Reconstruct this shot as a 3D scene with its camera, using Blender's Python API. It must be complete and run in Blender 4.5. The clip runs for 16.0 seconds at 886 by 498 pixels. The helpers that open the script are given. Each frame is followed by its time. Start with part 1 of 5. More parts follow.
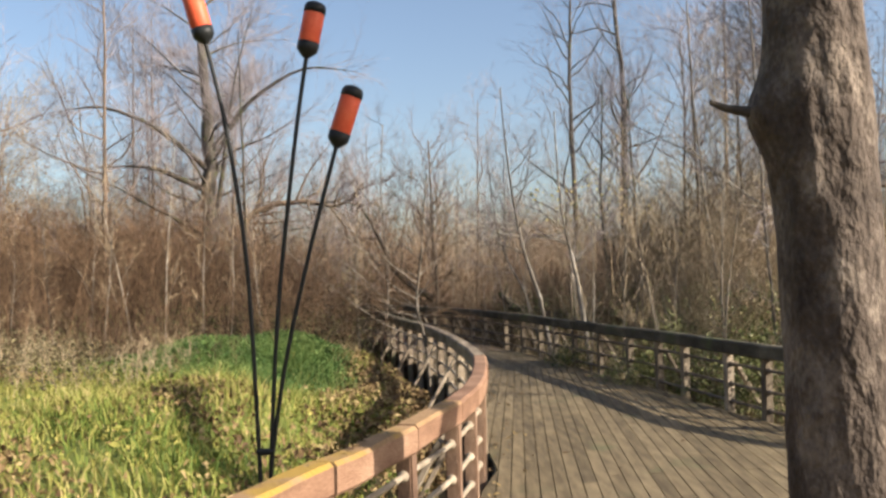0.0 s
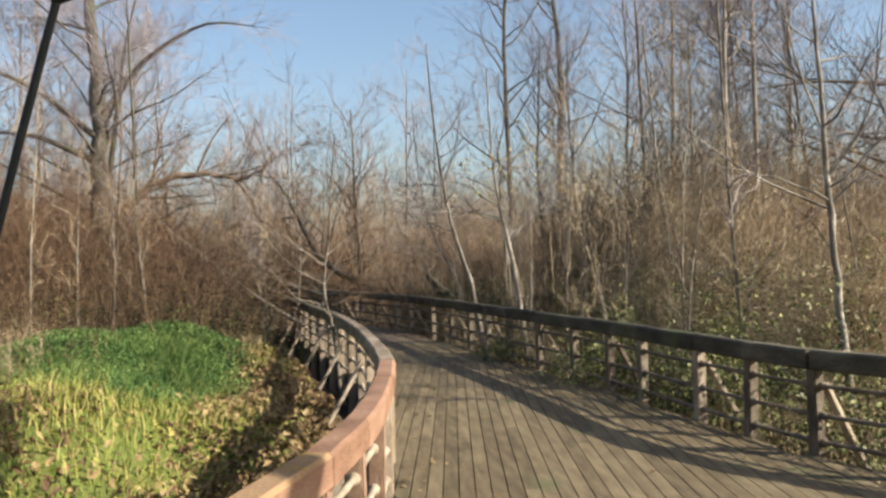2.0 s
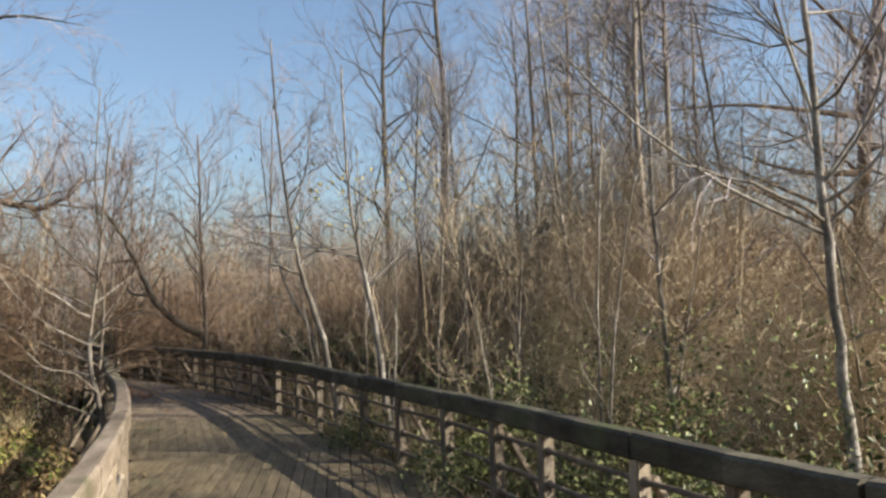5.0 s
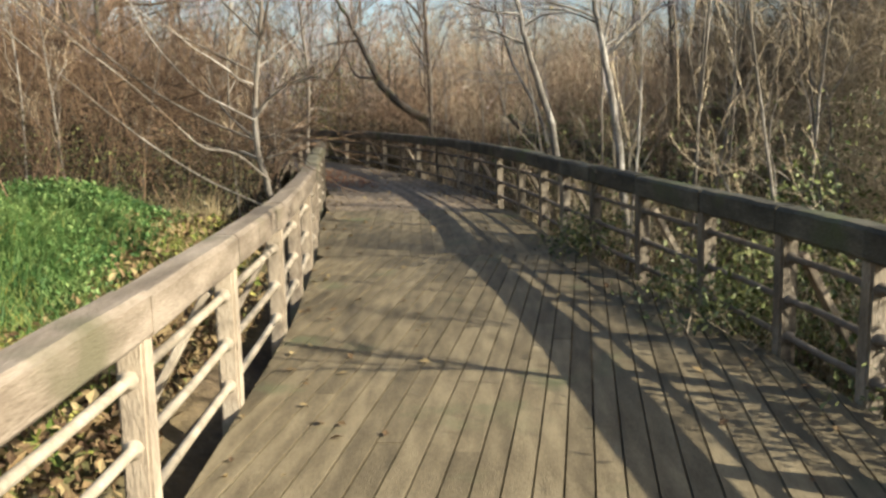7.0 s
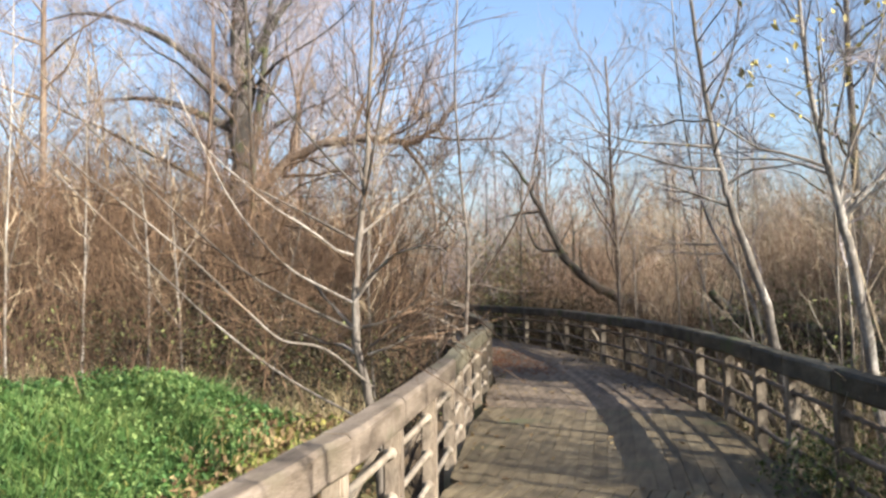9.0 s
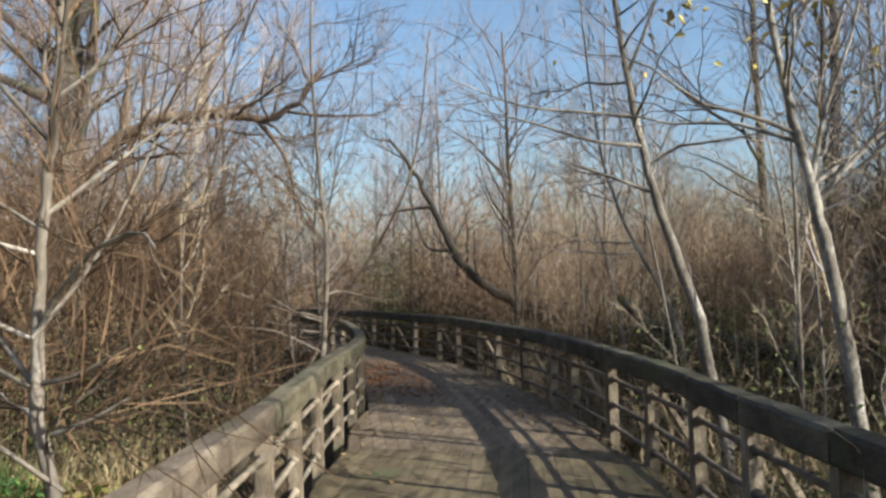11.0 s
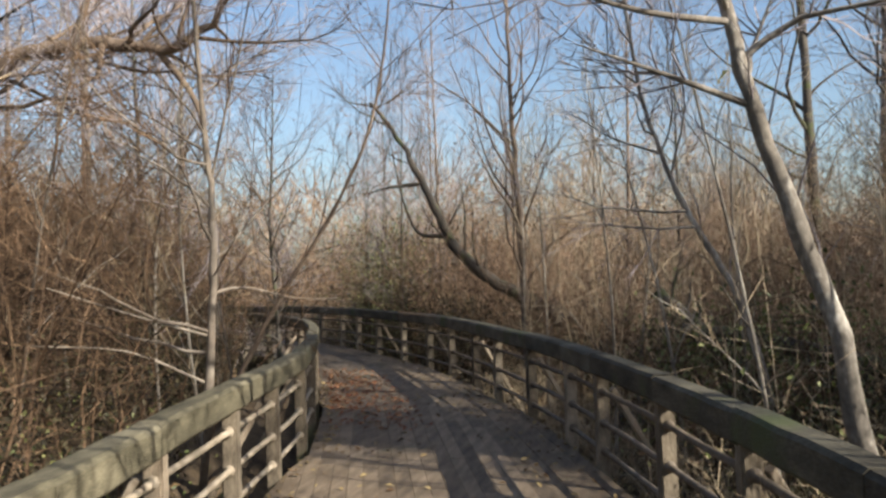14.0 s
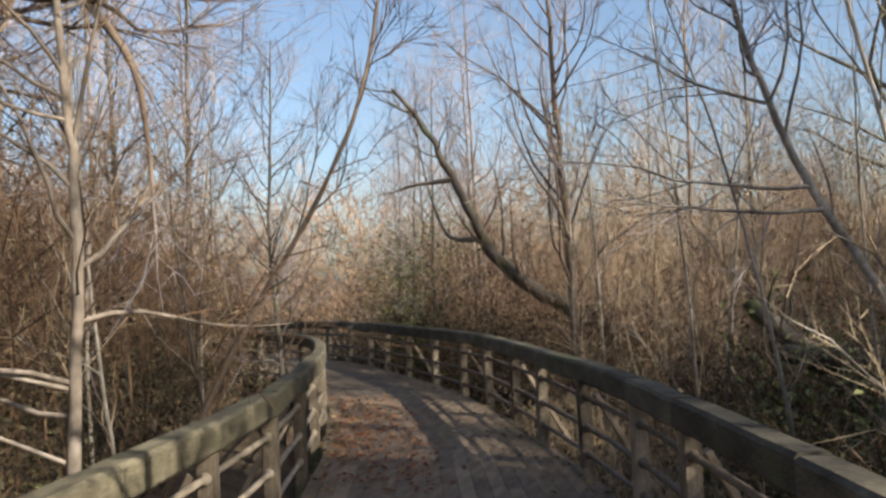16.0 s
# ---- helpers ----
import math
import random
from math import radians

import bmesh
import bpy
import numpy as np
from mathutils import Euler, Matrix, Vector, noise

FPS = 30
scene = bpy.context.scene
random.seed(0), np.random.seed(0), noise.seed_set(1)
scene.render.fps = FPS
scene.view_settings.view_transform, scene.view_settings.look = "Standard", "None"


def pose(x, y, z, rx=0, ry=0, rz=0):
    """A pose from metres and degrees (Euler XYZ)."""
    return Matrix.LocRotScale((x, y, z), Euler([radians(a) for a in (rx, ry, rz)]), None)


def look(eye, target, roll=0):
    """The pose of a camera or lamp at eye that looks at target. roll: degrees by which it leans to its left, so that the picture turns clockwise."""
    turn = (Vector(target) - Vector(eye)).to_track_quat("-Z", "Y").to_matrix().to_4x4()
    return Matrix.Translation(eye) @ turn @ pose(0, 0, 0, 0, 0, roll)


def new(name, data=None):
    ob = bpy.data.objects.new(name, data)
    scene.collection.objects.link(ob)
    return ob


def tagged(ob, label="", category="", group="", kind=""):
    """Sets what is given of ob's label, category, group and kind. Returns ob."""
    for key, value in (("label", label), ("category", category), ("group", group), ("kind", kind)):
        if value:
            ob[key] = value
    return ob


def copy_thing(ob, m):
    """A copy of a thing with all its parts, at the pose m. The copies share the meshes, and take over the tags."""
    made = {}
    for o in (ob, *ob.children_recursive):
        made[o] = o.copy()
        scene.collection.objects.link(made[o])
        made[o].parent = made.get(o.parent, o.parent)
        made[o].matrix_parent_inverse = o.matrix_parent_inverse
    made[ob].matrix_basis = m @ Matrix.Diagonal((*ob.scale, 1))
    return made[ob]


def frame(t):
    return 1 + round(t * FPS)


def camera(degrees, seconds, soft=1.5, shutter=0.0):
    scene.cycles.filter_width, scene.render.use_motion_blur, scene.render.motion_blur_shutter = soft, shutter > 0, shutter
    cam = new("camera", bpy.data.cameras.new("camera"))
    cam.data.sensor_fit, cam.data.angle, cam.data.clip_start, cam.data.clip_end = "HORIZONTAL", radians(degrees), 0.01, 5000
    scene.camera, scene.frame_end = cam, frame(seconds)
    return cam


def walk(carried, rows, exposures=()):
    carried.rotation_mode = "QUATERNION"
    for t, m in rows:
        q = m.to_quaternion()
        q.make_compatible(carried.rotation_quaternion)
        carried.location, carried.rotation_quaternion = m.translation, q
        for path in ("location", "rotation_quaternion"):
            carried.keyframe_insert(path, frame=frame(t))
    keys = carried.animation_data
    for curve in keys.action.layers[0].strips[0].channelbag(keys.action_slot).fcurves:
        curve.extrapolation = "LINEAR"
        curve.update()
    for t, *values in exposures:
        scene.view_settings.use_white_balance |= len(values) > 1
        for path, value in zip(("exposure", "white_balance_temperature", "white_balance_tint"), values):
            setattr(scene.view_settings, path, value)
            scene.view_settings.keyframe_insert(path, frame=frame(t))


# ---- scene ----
cam = camera(52.5, 16.0, 2.7)
METRES, EYE, TILT, LEAN, TURN = 18.987, 1.77, 0.0, 0.0, 0.0
ROWS = [
    (0.0, 0.0, 0.0, 0.0, 0.05, 1.86, 1.56),
    (0.5, 0.0029, 0.0339, -0.0002, 0.64, 1.1, 1.54),
    (1.0, 0.0084, 0.0654, -0.0009, -0.78, 0.98, 1.55),
    (1.5, 0.0138, 0.097, -0.0018, -2.02, 0.74, 2.0),
    (2.0, 0.0178, 0.1282, -0.0016, -4.09, 0.62, 1.72),
    (2.5, 0.0232, 0.1585, -0.0017, -4.83, 1.28, 1.1),
    (3.0, 0.0294, 0.1911, -0.0022, -7.99, 0.94, 0.89),
    (3.5, 0.0381, 0.2216, -0.0025, -11.12, 1.79, 1.67),
    (6.0, 0.0807, 0.3856, -0.007, -10.74, 4.03, 1.02),
    (6.5, 0.0832, 0.4148, -0.0107, -2.26, -3.2, 1.29),
    (7.0, 0.0861, 0.4443, -0.0144, 4.08, -9.03, 1.24),
    (7.5, 0.0875, 0.4721, -0.014, 9.71, -8.06, 1.83),
    (8.0, 0.0891, 0.5015, -0.0141, 16.73, -1.43, 1.79),
    (10.5, 0.079, 0.6578, -0.0105, 13.07, 3.21, 1.11),
    (11.0, 0.0774, 0.6899, -0.0102, 10.28, 2.15, 1.4),
    (11.5, 0.0764, 0.7218, -0.0096, 9.79, 2.82, 2.06),
    (12.0, 0.0747, 0.7513, -0.0089, 9.07, 3.63, 2.27),
    (12.5, 0.0739, 0.7803, -0.0091, 9.99, 3.52, 1.89),
    (13.0, 0.0712, 0.8094, -0.0099, 10.2, 2.58, 1.79),
    (13.5, 0.0701, 0.8384, -0.0103, 10.47, 2.02, 1.8),
    (14.0, 0.0664, 0.8692, -0.0118, 11.22, 1.71, 1.89),
    (14.5, 0.0621, 0.8994, -0.0122, 12.57, 0.96, 1.96),
    (15.0, 0.0598, 0.929, -0.0124, 13.56, 0.79, 2.12),
    (15.5, 0.0572, 0.9577, -0.0115, 13.74, 1.73, 2.72),
    (16.0, 0.0544, 0.9876, -0.0115, 14.34, 2.43, 2.81),
]
EXPOSURES = [(0.0, 1.08, 6600, 12), (1.5, 1.1, 6450, 9), (3.3, 1.12, 6450, 9), (6.2, 0.94, 6100, 7), (7.0, 1.33, 6350, 4), (7.5, 1.6, 5900, 10), (8.0, 1.72, 6000, 13), (10.5, 1.02, 5950, 5), (16.0, 1.14, 6350, 10)]
walk(cam, [(t, pose(0, 0, EYE, TILT, LEAN, TURN) @ pose(METRES * x, METRES * y, METRES * z, 90 + pitch, roll, yaw)) for t, x, y, z, yaw, pitch, roll in ROWS],
     exposures=EXPOSURES)

# ---- world and sun ----
SUN_AZ, SUN_EL = radians(114.0), radians(29.0)
world = bpy.data.worlds.new("sky")
scene.world = world
world.use_nodes = True
wn = world.node_tree
sky = wn.nodes.new("ShaderNodeTexSky")
sky.sky_type, sky.sun_disc = "NISHITA", False
sky.sun_elevation, sky.sun_rotation = SUN_EL, SUN_AZ
sky.air_density, sky.dust_density, sky.ozone_density = 1.0, 2.5, 1.4
wn.links.new(sky.outputs["Color"], wn.nodes["Background"].inputs["Color"])
wn.nodes["Background"].inputs["Strength"].default_value = 0.092
sun_data = bpy.data.lights.new("sun", "SUN")
sun_data.energy, sun_data.angle, sun_data.color = 5.0, radians(0.55), (1.0, 0.91, 0.78)
sun = new("sun", sun_data)
to_sun = Vector((math.sin(SUN_AZ) * math.cos(SUN_EL), math.cos(SUN_AZ) * math.cos(SUN_EL), math.sin(SUN_EL)))
sun.matrix_world = look(to_sun * 40, (0, 0, 0))


# ---- materials ----
def material(name, stops, scale=6.0, stretch=(1, 1, 1), rough=0.8, bump=0.3, bump_scale=40.0, vary=0.0, island=0.0,
             metal=0.0, moss=None, moss_amount=0.5, bump_dist=0.01):
    """Noise at two scales through a ramp of colours, with bump; vary: by object, island: by loose piece."""
    m = bpy.data.materials.new(name)
    m.use_nodes = True
    nt = m.node_tree
    n, l = nt.nodes, nt.links
    b = n["Principled BSDF"]
    b.inputs["Roughness"].default_value, b.inputs["Metallic"].default_value = rough, metal
    b.inputs["Specular IOR Level"].default_value = 0.25
    tc, mp = n.new("ShaderNodeTexCoord"), n.new("ShaderNodeMapping")
    mp.inputs["Scale"].default_value = stretch
    l.new(tc.outputs["Object"], mp.inputs["Vector"])
    n1, n2 = n.new("ShaderNodeTexNoise"), n.new("ShaderNodeTexNoise")
    n1.inputs["Scale"].default_value, n2.inputs["Scale"].default_value = scale, scale * 9
    n1.inputs["Detail"].default_value = n2.inputs["Detail"].default_value = 5
    for k in (n1, n2):
        l.new(mp.outputs["Vector"], k.inputs["Vector"])
    mix = n.new("ShaderNodeMath")
    mix.operation = "MULTIPLY_ADD"
    l.new(n2.outputs["Fac"], mix.inputs[0])
    mix.inputs[1].default_value = 0.45
    add = n.new("ShaderNodeMath")
    add.operation = "MULTIPLY_ADD"
    add.inputs[1].default_value, add.inputs[2].default_value = 0.95, -0.2
    l.new(n1.outputs["Fac"], add.inputs[0])
    l.new(add.outputs[0], mix.inputs[2])
    value = mix.outputs[0]
    for amount, node_type, socket in ((vary, "ShaderNodeObjectInfo", "Random"), (island, "ShaderNodeNewGeometry", "Random Per Island")):
        if amount:
            src = n.new(node_type)
            k = n.new("ShaderNodeMath")
            k.operation = "MULTIPLY_ADD"
            k.inputs[1].default_value = amount
            l.new(src.outputs[socket], k.inputs[0])
            k2 = n.new("ShaderNodeMath")
            k2.operation = "SUBTRACT"
            k2.inputs[1].default_value = amount / 2
            l.new(value, k.inputs[2])
            l.new(k.outputs[0], k2.inputs[0])
            value = k2.outputs[0]
    ramp = n.new("ShaderNodeValToRGB")
    while len(ramp.color_ramp.elements) < len(stops):
        ramp.color_ramp.elements.new(0.5)
    for i, c in enumerate(stops):
        ramp.color_ramp.elements[i].position = 0.2 + 0.6 * i / max(1, len(stops) - 1)
        ramp.color_ramp.elements[i].color = (*c, 1)
    l.new(value, ramp.inputs["Fac"])
    colour = ramp.outputs["Color"]
    if moss:
        n3 = n.new("ShaderNodeTexNoise")
        n3.inputs["Scale"].default_value, n3.inputs["Detail"].default_value = scale * 0.7, 6
        l.new(tc.outputs["Object"], n3.inputs["Vector"])
        r3 = n.new("ShaderNodeValToRGB")
        r3.color_ramp.elements[0].position, r3.color_ramp.elements[1].position = 1 - moss_amount, 1.12 - moss_amount
        l.new(n3.outputs["Fac"], r3.inputs["Fac"])
        mx = n.new("ShaderNodeMixRGB")
        l.new(r3.outputs["Color"], mx.inputs["Fac"])
        l.new(colour, mx.inputs["Color1"])
        mx.inputs["Color2"].default_value = (*moss, 1)
        colour = mx.outputs["Color"]
    l.new(colour, b.inputs["Base Color"])
    if bump:
        nb, bp = n.new("ShaderNodeTexNoise"), n.new("ShaderNodeBump")
        nb.inputs["Scale"].default_value, nb.inputs["Detail"].default_value = bump_scale, 4
        l.new(mp.outputs["Vector"], nb.inputs["Vector"])
        bp.inputs["Strength"].default_value, bp.inputs["Distance"].default_value = bump, bump_dist
        l.new(nb.outputs["Fac"], bp.inputs["Height"])
        l.new(bp.outputs["Normal"], b.inputs["Normal"])
    return m


DECK = material("weathered_decking", [(0.066, 0.051, 0.029), (0.135, 0.104, 0.06), (0.218, 0.172, 0.102)], 2.2, (6, 1, 1), 0.75, 0.5, 30, vary=0.25,
                moss=(0.10, 0.10, 0.05), moss_amount=0.4)
DECK_REST = material("weathered_decking_far", [(0.066, 0.051, 0.029), (0.135, 0.104, 0.06), (0.218, 0.172, 0.102)], 2.2, (6, 1, 1), 0.75, 0.5, 30, island=0.25)
# boards past y 21: warmer and slightly lighter than the near ones
DECK_FAR = material("warm_decking", [(0.07, 0.052, 0.035), (0.155, 0.116, 0.077), (0.26, 0.198, 0.134)], 2.2, (6, 1, 1), 0.75, 0.5, 30, island=0.3, moss=(0.07, 0.07, 0.035), moss_amount=0.4)
RAIL = material("weathered_rail_timber", [(0.065, 0.05, 0.035), (0.17, 0.132, 0.094), (0.29, 0.235, 0.176)], 2.2, (5, 0.9, 5), 0.8, 0.6, 28, vary=0.3,
                moss=(0.115, 0.1, 0.06), moss_amount=0.47)
# real moss, over a base darkened for the rail's shaded stretch
RAIL_MOSS = material("moss_and_shade_timber", [(0.055, 0.048, 0.03), (0.118, 0.103, 0.065), (0.225, 0.196, 0.128)], 2.2, (5, 0.9, 5), 0.85, 0.6, 28, vary=0.3,
                     moss=(0.078, 0.076, 0.042), moss_amount=0.4)
RAIL_RED = material("lichened_red_timber", [(0.125, 0.068, 0.042), (0.225, 0.128, 0.08), (0.31, 0.2, 0.13)], 3, (1, 1, 3), 0.8, 0.6, 28, vary=0.2)
LICHEN = material("lichen_crusted_timber", [(0.16, 0.10, 0.05), (0.26, 0.165, 0.085), (0.34, 0.22, 0.12)], 4, rough=0.95, bump=0.8, moss=(0.31, 0.2, 0.045), moss_amount=0.52)
# mossy timber, darkened to carry the shaded side of the right railing
RAIL_DARK = material("shaded_mossy_timber", [(0.03, 0.026, 0.018), (0.07, 0.062, 0.044), (0.14, 0.125, 0.088)], 2.5, (1, 1, 3), 0.85, 0.6, 28, vary=0.3,
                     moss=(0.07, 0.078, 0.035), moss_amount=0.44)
POST = material("grey_post_timber", [(0.16, 0.125, 0.09), (0.33, 0.265, 0.19), (0.46, 0.385, 0.285)], 3, (3, 3, 1), 0.85, 0.6, 30, vary=0.35,
                moss=(0.17, 0.17, 0.075), moss_amount=0.4)
POST_RED = material("red_brown_post_timber", [(0.09, 0.054, 0.036), (0.185, 0.115, 0.077), (0.28, 0.19, 0.13)], 3, (3, 3, 1), 0.85, 0.6, 30, vary=0.3)
# shaded copies of the post and pipe colours
POST_DARK = material("shaded_post_timber", [(0.07, 0.055, 0.04), (0.19, 0.155, 0.11), (0.38, 0.315, 0.235)], 3, (3, 3, 1), 0.85, 0.6, 30, vary=0.4,
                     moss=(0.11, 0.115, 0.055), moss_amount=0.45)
PIPE_DARK = material("shaded_pipe", [(0.07, 0.055, 0.04), (0.13, 0.105, 0.08), (0.22, 0.18, 0.14)], 8, rough=0.7, bump=0.3)
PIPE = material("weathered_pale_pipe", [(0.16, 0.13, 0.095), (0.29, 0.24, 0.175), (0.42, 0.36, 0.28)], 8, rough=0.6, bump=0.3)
BARK_PALE = material("pale_alder_bark", [(0.05, 0.042, 0.035), (0.17, 0.147, 0.12), (0.5, 0.46, 0.4)], 5, (1, 1, 0.6), 0.85, 0.7, 26, vary=0.15)
BARK_LIMB = material("grey_alder_bark", [(0.06, 0.05, 0.039), (0.175, 0.147, 0.116), (0.48, 0.43, 0.36)], 3, (1, 1, 0.6), 0.85, 0.7, 26, vary=0.3)
BARK_MID = material("grey_brown_bark", [(0.08, 0.062, 0.047), (0.19, 0.155, 0.12), (0.36, 0.31, 0.25)], 4, (1, 1, 0.6), 0.85, 0.7, 26, vary=0.2)
BARK_BROWN = material("brown_willow_bark", [(0.08, 0.055, 0.04), (0.17, 0.125, 0.09), (0.29, 0.22, 0.16)], 5, (1, 1, 0.4), 0.9, 0.8, 24)
BARK_DARK = material("dark_ivy_bark", [(0.032, 0.029, 0.025), (0.075, 0.065, 0.054), (0.13, 0.112, 0.09)], 5, (1, 1, 0.4), 0.9, 0.8, 24, moss=(0.08, 0.09, 0.04),
                     moss_amount=0.45)
BARK_NEAR = material("furrowed_bark", [(0.026, 0.02, 0.016), (0.095, 0.074, 0.058), (0.29, 0.24, 0.19)], 4, (1.3, 1.3, 0.8), 0.9, 1.0, 13, bump_dist=0.05,
                     moss=(0.24, 0.195, 0.15), moss_amount=0.33)
TWIG = material("brown_twigs", [(0.03, 0.019, 0.011), (0.085, 0.052, 0.03), (0.22, 0.14, 0.08)], 0.9, rough=0.8, bump=0, island=0.5)
TWIG_RUST = material("rust_twigs", [(0.05, 0.03, 0.017), (0.125, 0.077, 0.044), (0.28, 0.178, 0.106)], 0.7, rough=0.8, bump=0, island=0.5)
TWIG_STRAW = material("straw_twigs", [(0.22, 0.168, 0.105), (0.43, 0.335, 0.215), (0.6, 0.49, 0.335)], 0.9, rough=0.8, bump=0, island=0.5)
TWIG_TAN = material("tan_twigs", [(0.17, 0.128, 0.078), (0.34, 0.262, 0.166), (0.5, 0.405, 0.275)], 0.9, rough=0.8, bump=0, island=0.5)
TWIG_FAR = material("russet_twigs", [(0.13, 0.085, 0.052), (0.27, 0.18, 0.112), (0.43, 0.3, 0.195)], 0.4, rough=0.8, bump=0, island=0.5)
TWIG_BUSH = material("olive_brown_twigs", [(0.06, 0.045, 0.026), (0.15, 0.112, 0.066), (0.29, 0.22, 0.135)], 0.5, rough=0.8, bump=0, island=0.5)
TWIG_GREY = material("grey_twigs", [(0.13, 0.112, 0.115), (0.25, 0.215, 0.215), (0.4, 0.35, 0.345)], 0.9, rough=0.8, bump=0, island=0.4)
GRASS = material("winter_grass", [(0.045, 0.09, 0.014), (0.125, 0.17, 0.03), (0.26, 0.245, 0.062), (0.37, 0.3, 0.125)], 0.55, rough=0.7, bump=0, island=0.4)
DRY_LEAF = material("dry_leaves", [(0.075, 0.044, 0.022), (0.17, 0.11, 0.05), (0.3, 0.225, 0.105)], 0.8, rough=0.8, bump=0, island=0.7)
RED_LEAF = material("red_brown_leaves", [(0.1, 0.035, 0.018), (0.22, 0.085, 0.04), (0.34, 0.17, 0.08)], 0.8, rough=0.8, bump=0, island=0.7)
IVY = material("bramble_leaves", [(0.045, 0.058, 0.018), (0.12, 0.138, 0.042), (0.26, 0.262, 0.1)], 0.8, rough=0.45, bump=0, island=0.6)
YELLOW_LEAF = material("yellow_leaves", [(0.3, 0.24, 0.05), (0.5, 0.4, 0.11), (0.62, 0.52, 0.22)], 2, rough=0.6, bump=0, island=0.6)
FRESH = material("fresh_weeds", [(0.024, 0.062, 0.014), (0.068, 0.135, 0.032), (0.19, 0.25, 0.075)], 0.9, rough=0.6, bump=0, island=0.5)
YELLOW_GREEN = material("trailing_leaves", [(0.08, 0.115, 0.018), (0.2, 0.2, 0.042), (0.36, 0.31, 0.09)], 0.7, rough=0.7, bump=0, island=0.6)
# near-black leaves: the shade inside brush and bend, put into the colour
DARK_LEAF = material("shade_toned_leaves", [(0.02, 0.017, 0.01), (0.045, 0.036, 0.02), (0.085, 0.072, 0.035)], 0.8, rough=0.7, bump=0, island=0.6)
UNDER = material("olive_undergrowth", [(0.045, 0.038, 0.02), (0.105, 0.088, 0.045), (0.2, 0.172, 0.09)], 0.8, rough=0.7, bump=0, island=0.6)
STRAW = material("dry_straw", [(0.16, 0.12, 0.055), (0.3, 0.23, 0.12), (0.44, 0.36, 0.21)], 0.8, rough=0.7, bump=0, island=0.6)
ORANGE = material("orange_paint", [(0.6, 0.085, 0.038), (0.7, 0.12, 0.052), (0.76, 0.17, 0.075)], 6, rough=0.45, bump=0.1)
BLACK = material("black_paint", [(0.010, 0.012, 0.012), (0.018, 0.02, 0.02), (0.03, 0.03, 0.03)], 9, rough=0.5, bump=0.15)


def ground_material():
    """Litter and soil, with moss and grass where the sheet's 'lawn' value says so."""
    m = material("leafy_soil", [(0.035, 0.025, 0.016), (0.085, 0.06, 0.035), (0.17, 0.12, 0.065)], 1.6, rough=0.95, bump=0.8, bump_scale=18, bump_dist=0.04)
    n, l = m.node_tree.nodes, m.node_tree.links
    at, nz, mx = n.new("ShaderNodeAttribute"), n.new("ShaderNodeTexNoise"), n.new("ShaderNodeMixRGB")
    at.attribute_name = "lawn"
    rp = n.new("ShaderNodeValToRGB")
    rp.color_ramp.elements[0].color, rp.color_ramp.elements[1].color = (0.05, 0.10, 0.015, 1), (0.2, 0.2, 0.05, 1)
    nz.inputs["Scale"].default_value = 1.4
    l.new(nz.outputs["Fac"], rp.inputs["Fac"])
    b = n["Principled BSDF"]
    old = b.inputs["Base Color"].links[0].from_socket
    l.new(at.outputs["Fac"], mx.inputs["Fac"])
    l.new(old, mx.inputs["Color1"])
    l.new(rp.outputs["Color"], mx.inputs["Color2"])
    l.new(mx.outputs["Color"], b.inputs["Base Color"])
    return m


SOIL = ground_material()


# ---- plan: the two railings' inner lines, as x for each y ----
def smooth(points):
    p = np.array(points, float)
    y = np.arange(p[0, 1], p[-1, 1], 0.1)
    x = np.interp(y, p[:, 1], p[:, 0])
    pad = np.concatenate([np.full(6, x[0]), x, np.full(6, x[-1])])
    pad[:6] -= (x[1] - x[0]) * np.arange(6, 0, -1)
    pad[-6:] += (x[-1] - x[-2]) * np.arange(1, 7)
    return y, np.convolve(pad, np.ones(13) / 13, "valid")


LY, LX = smooth([(-3.6, -2.0), (-2.3, 0.4), (-1.4, 2.2), (-0.78, 3.6), (-0.53, 4.5), (-0.33, 5.05), (0.0, 6.0), (0.19, 6.8), (0.36, 8.0), (0.42, 9.0), (0.47, 10.2),
                 (0.40, 11.3), (0.32, 12.4), (0.21, 13.5), (0.14, 14.4), (-0.11, 16.1), (-0.33, 17.5), (-0.62, 19.0), (-0.84, 20.0), (-1.1, 21.4),
                 (-1.34, 22.9), (-1.6, 24.4), (-2.2, 26.4), (-3.15, 29.2), (-3.6, 30.3), (-4.6, 32.3), (-6.2, 34.3), (-8.2, 35.9), (-10.8, 37.2), (-14.5, 38.4), (-19.0, 39.4)])
RY, RX = smooth([(8.2, 4.8), (6.9, 6.2), (5.5, 7.3), (4.85, 8.0), (4.45, 8.55), (4.15, 9.05), (3.94, 9.5), (3.77, 10.1), (3.53, 11.4), (3.4, 12.4), (3.24, 13.4), (3.08, 14.3),
                 (2.82, 15.5), (2.54, 16.8), (2.28, 18.0), (2.02, 19.5), (1.83, 20.5), (1.62, 21.4), (1.36, 22.5), (0.98, 23.85), (0.66, 25.0), (0.17, 26.4),
                 (-0.37, 27.8), (-0.92, 29.2), (-1.45, 30.5), (-2.5, 32.4), (-4.2, 35.0), (-5.35, 36.8), (-6.7, 38.3), (-8.7, 39.7), (-11.3, 40.9), (-15.0, 42.0), (-19.5, 43.0)])


def left_x(y):
    return np.interp(y, LY, LX)


def right_x(y):
    return np.interp(y, RY, RX)


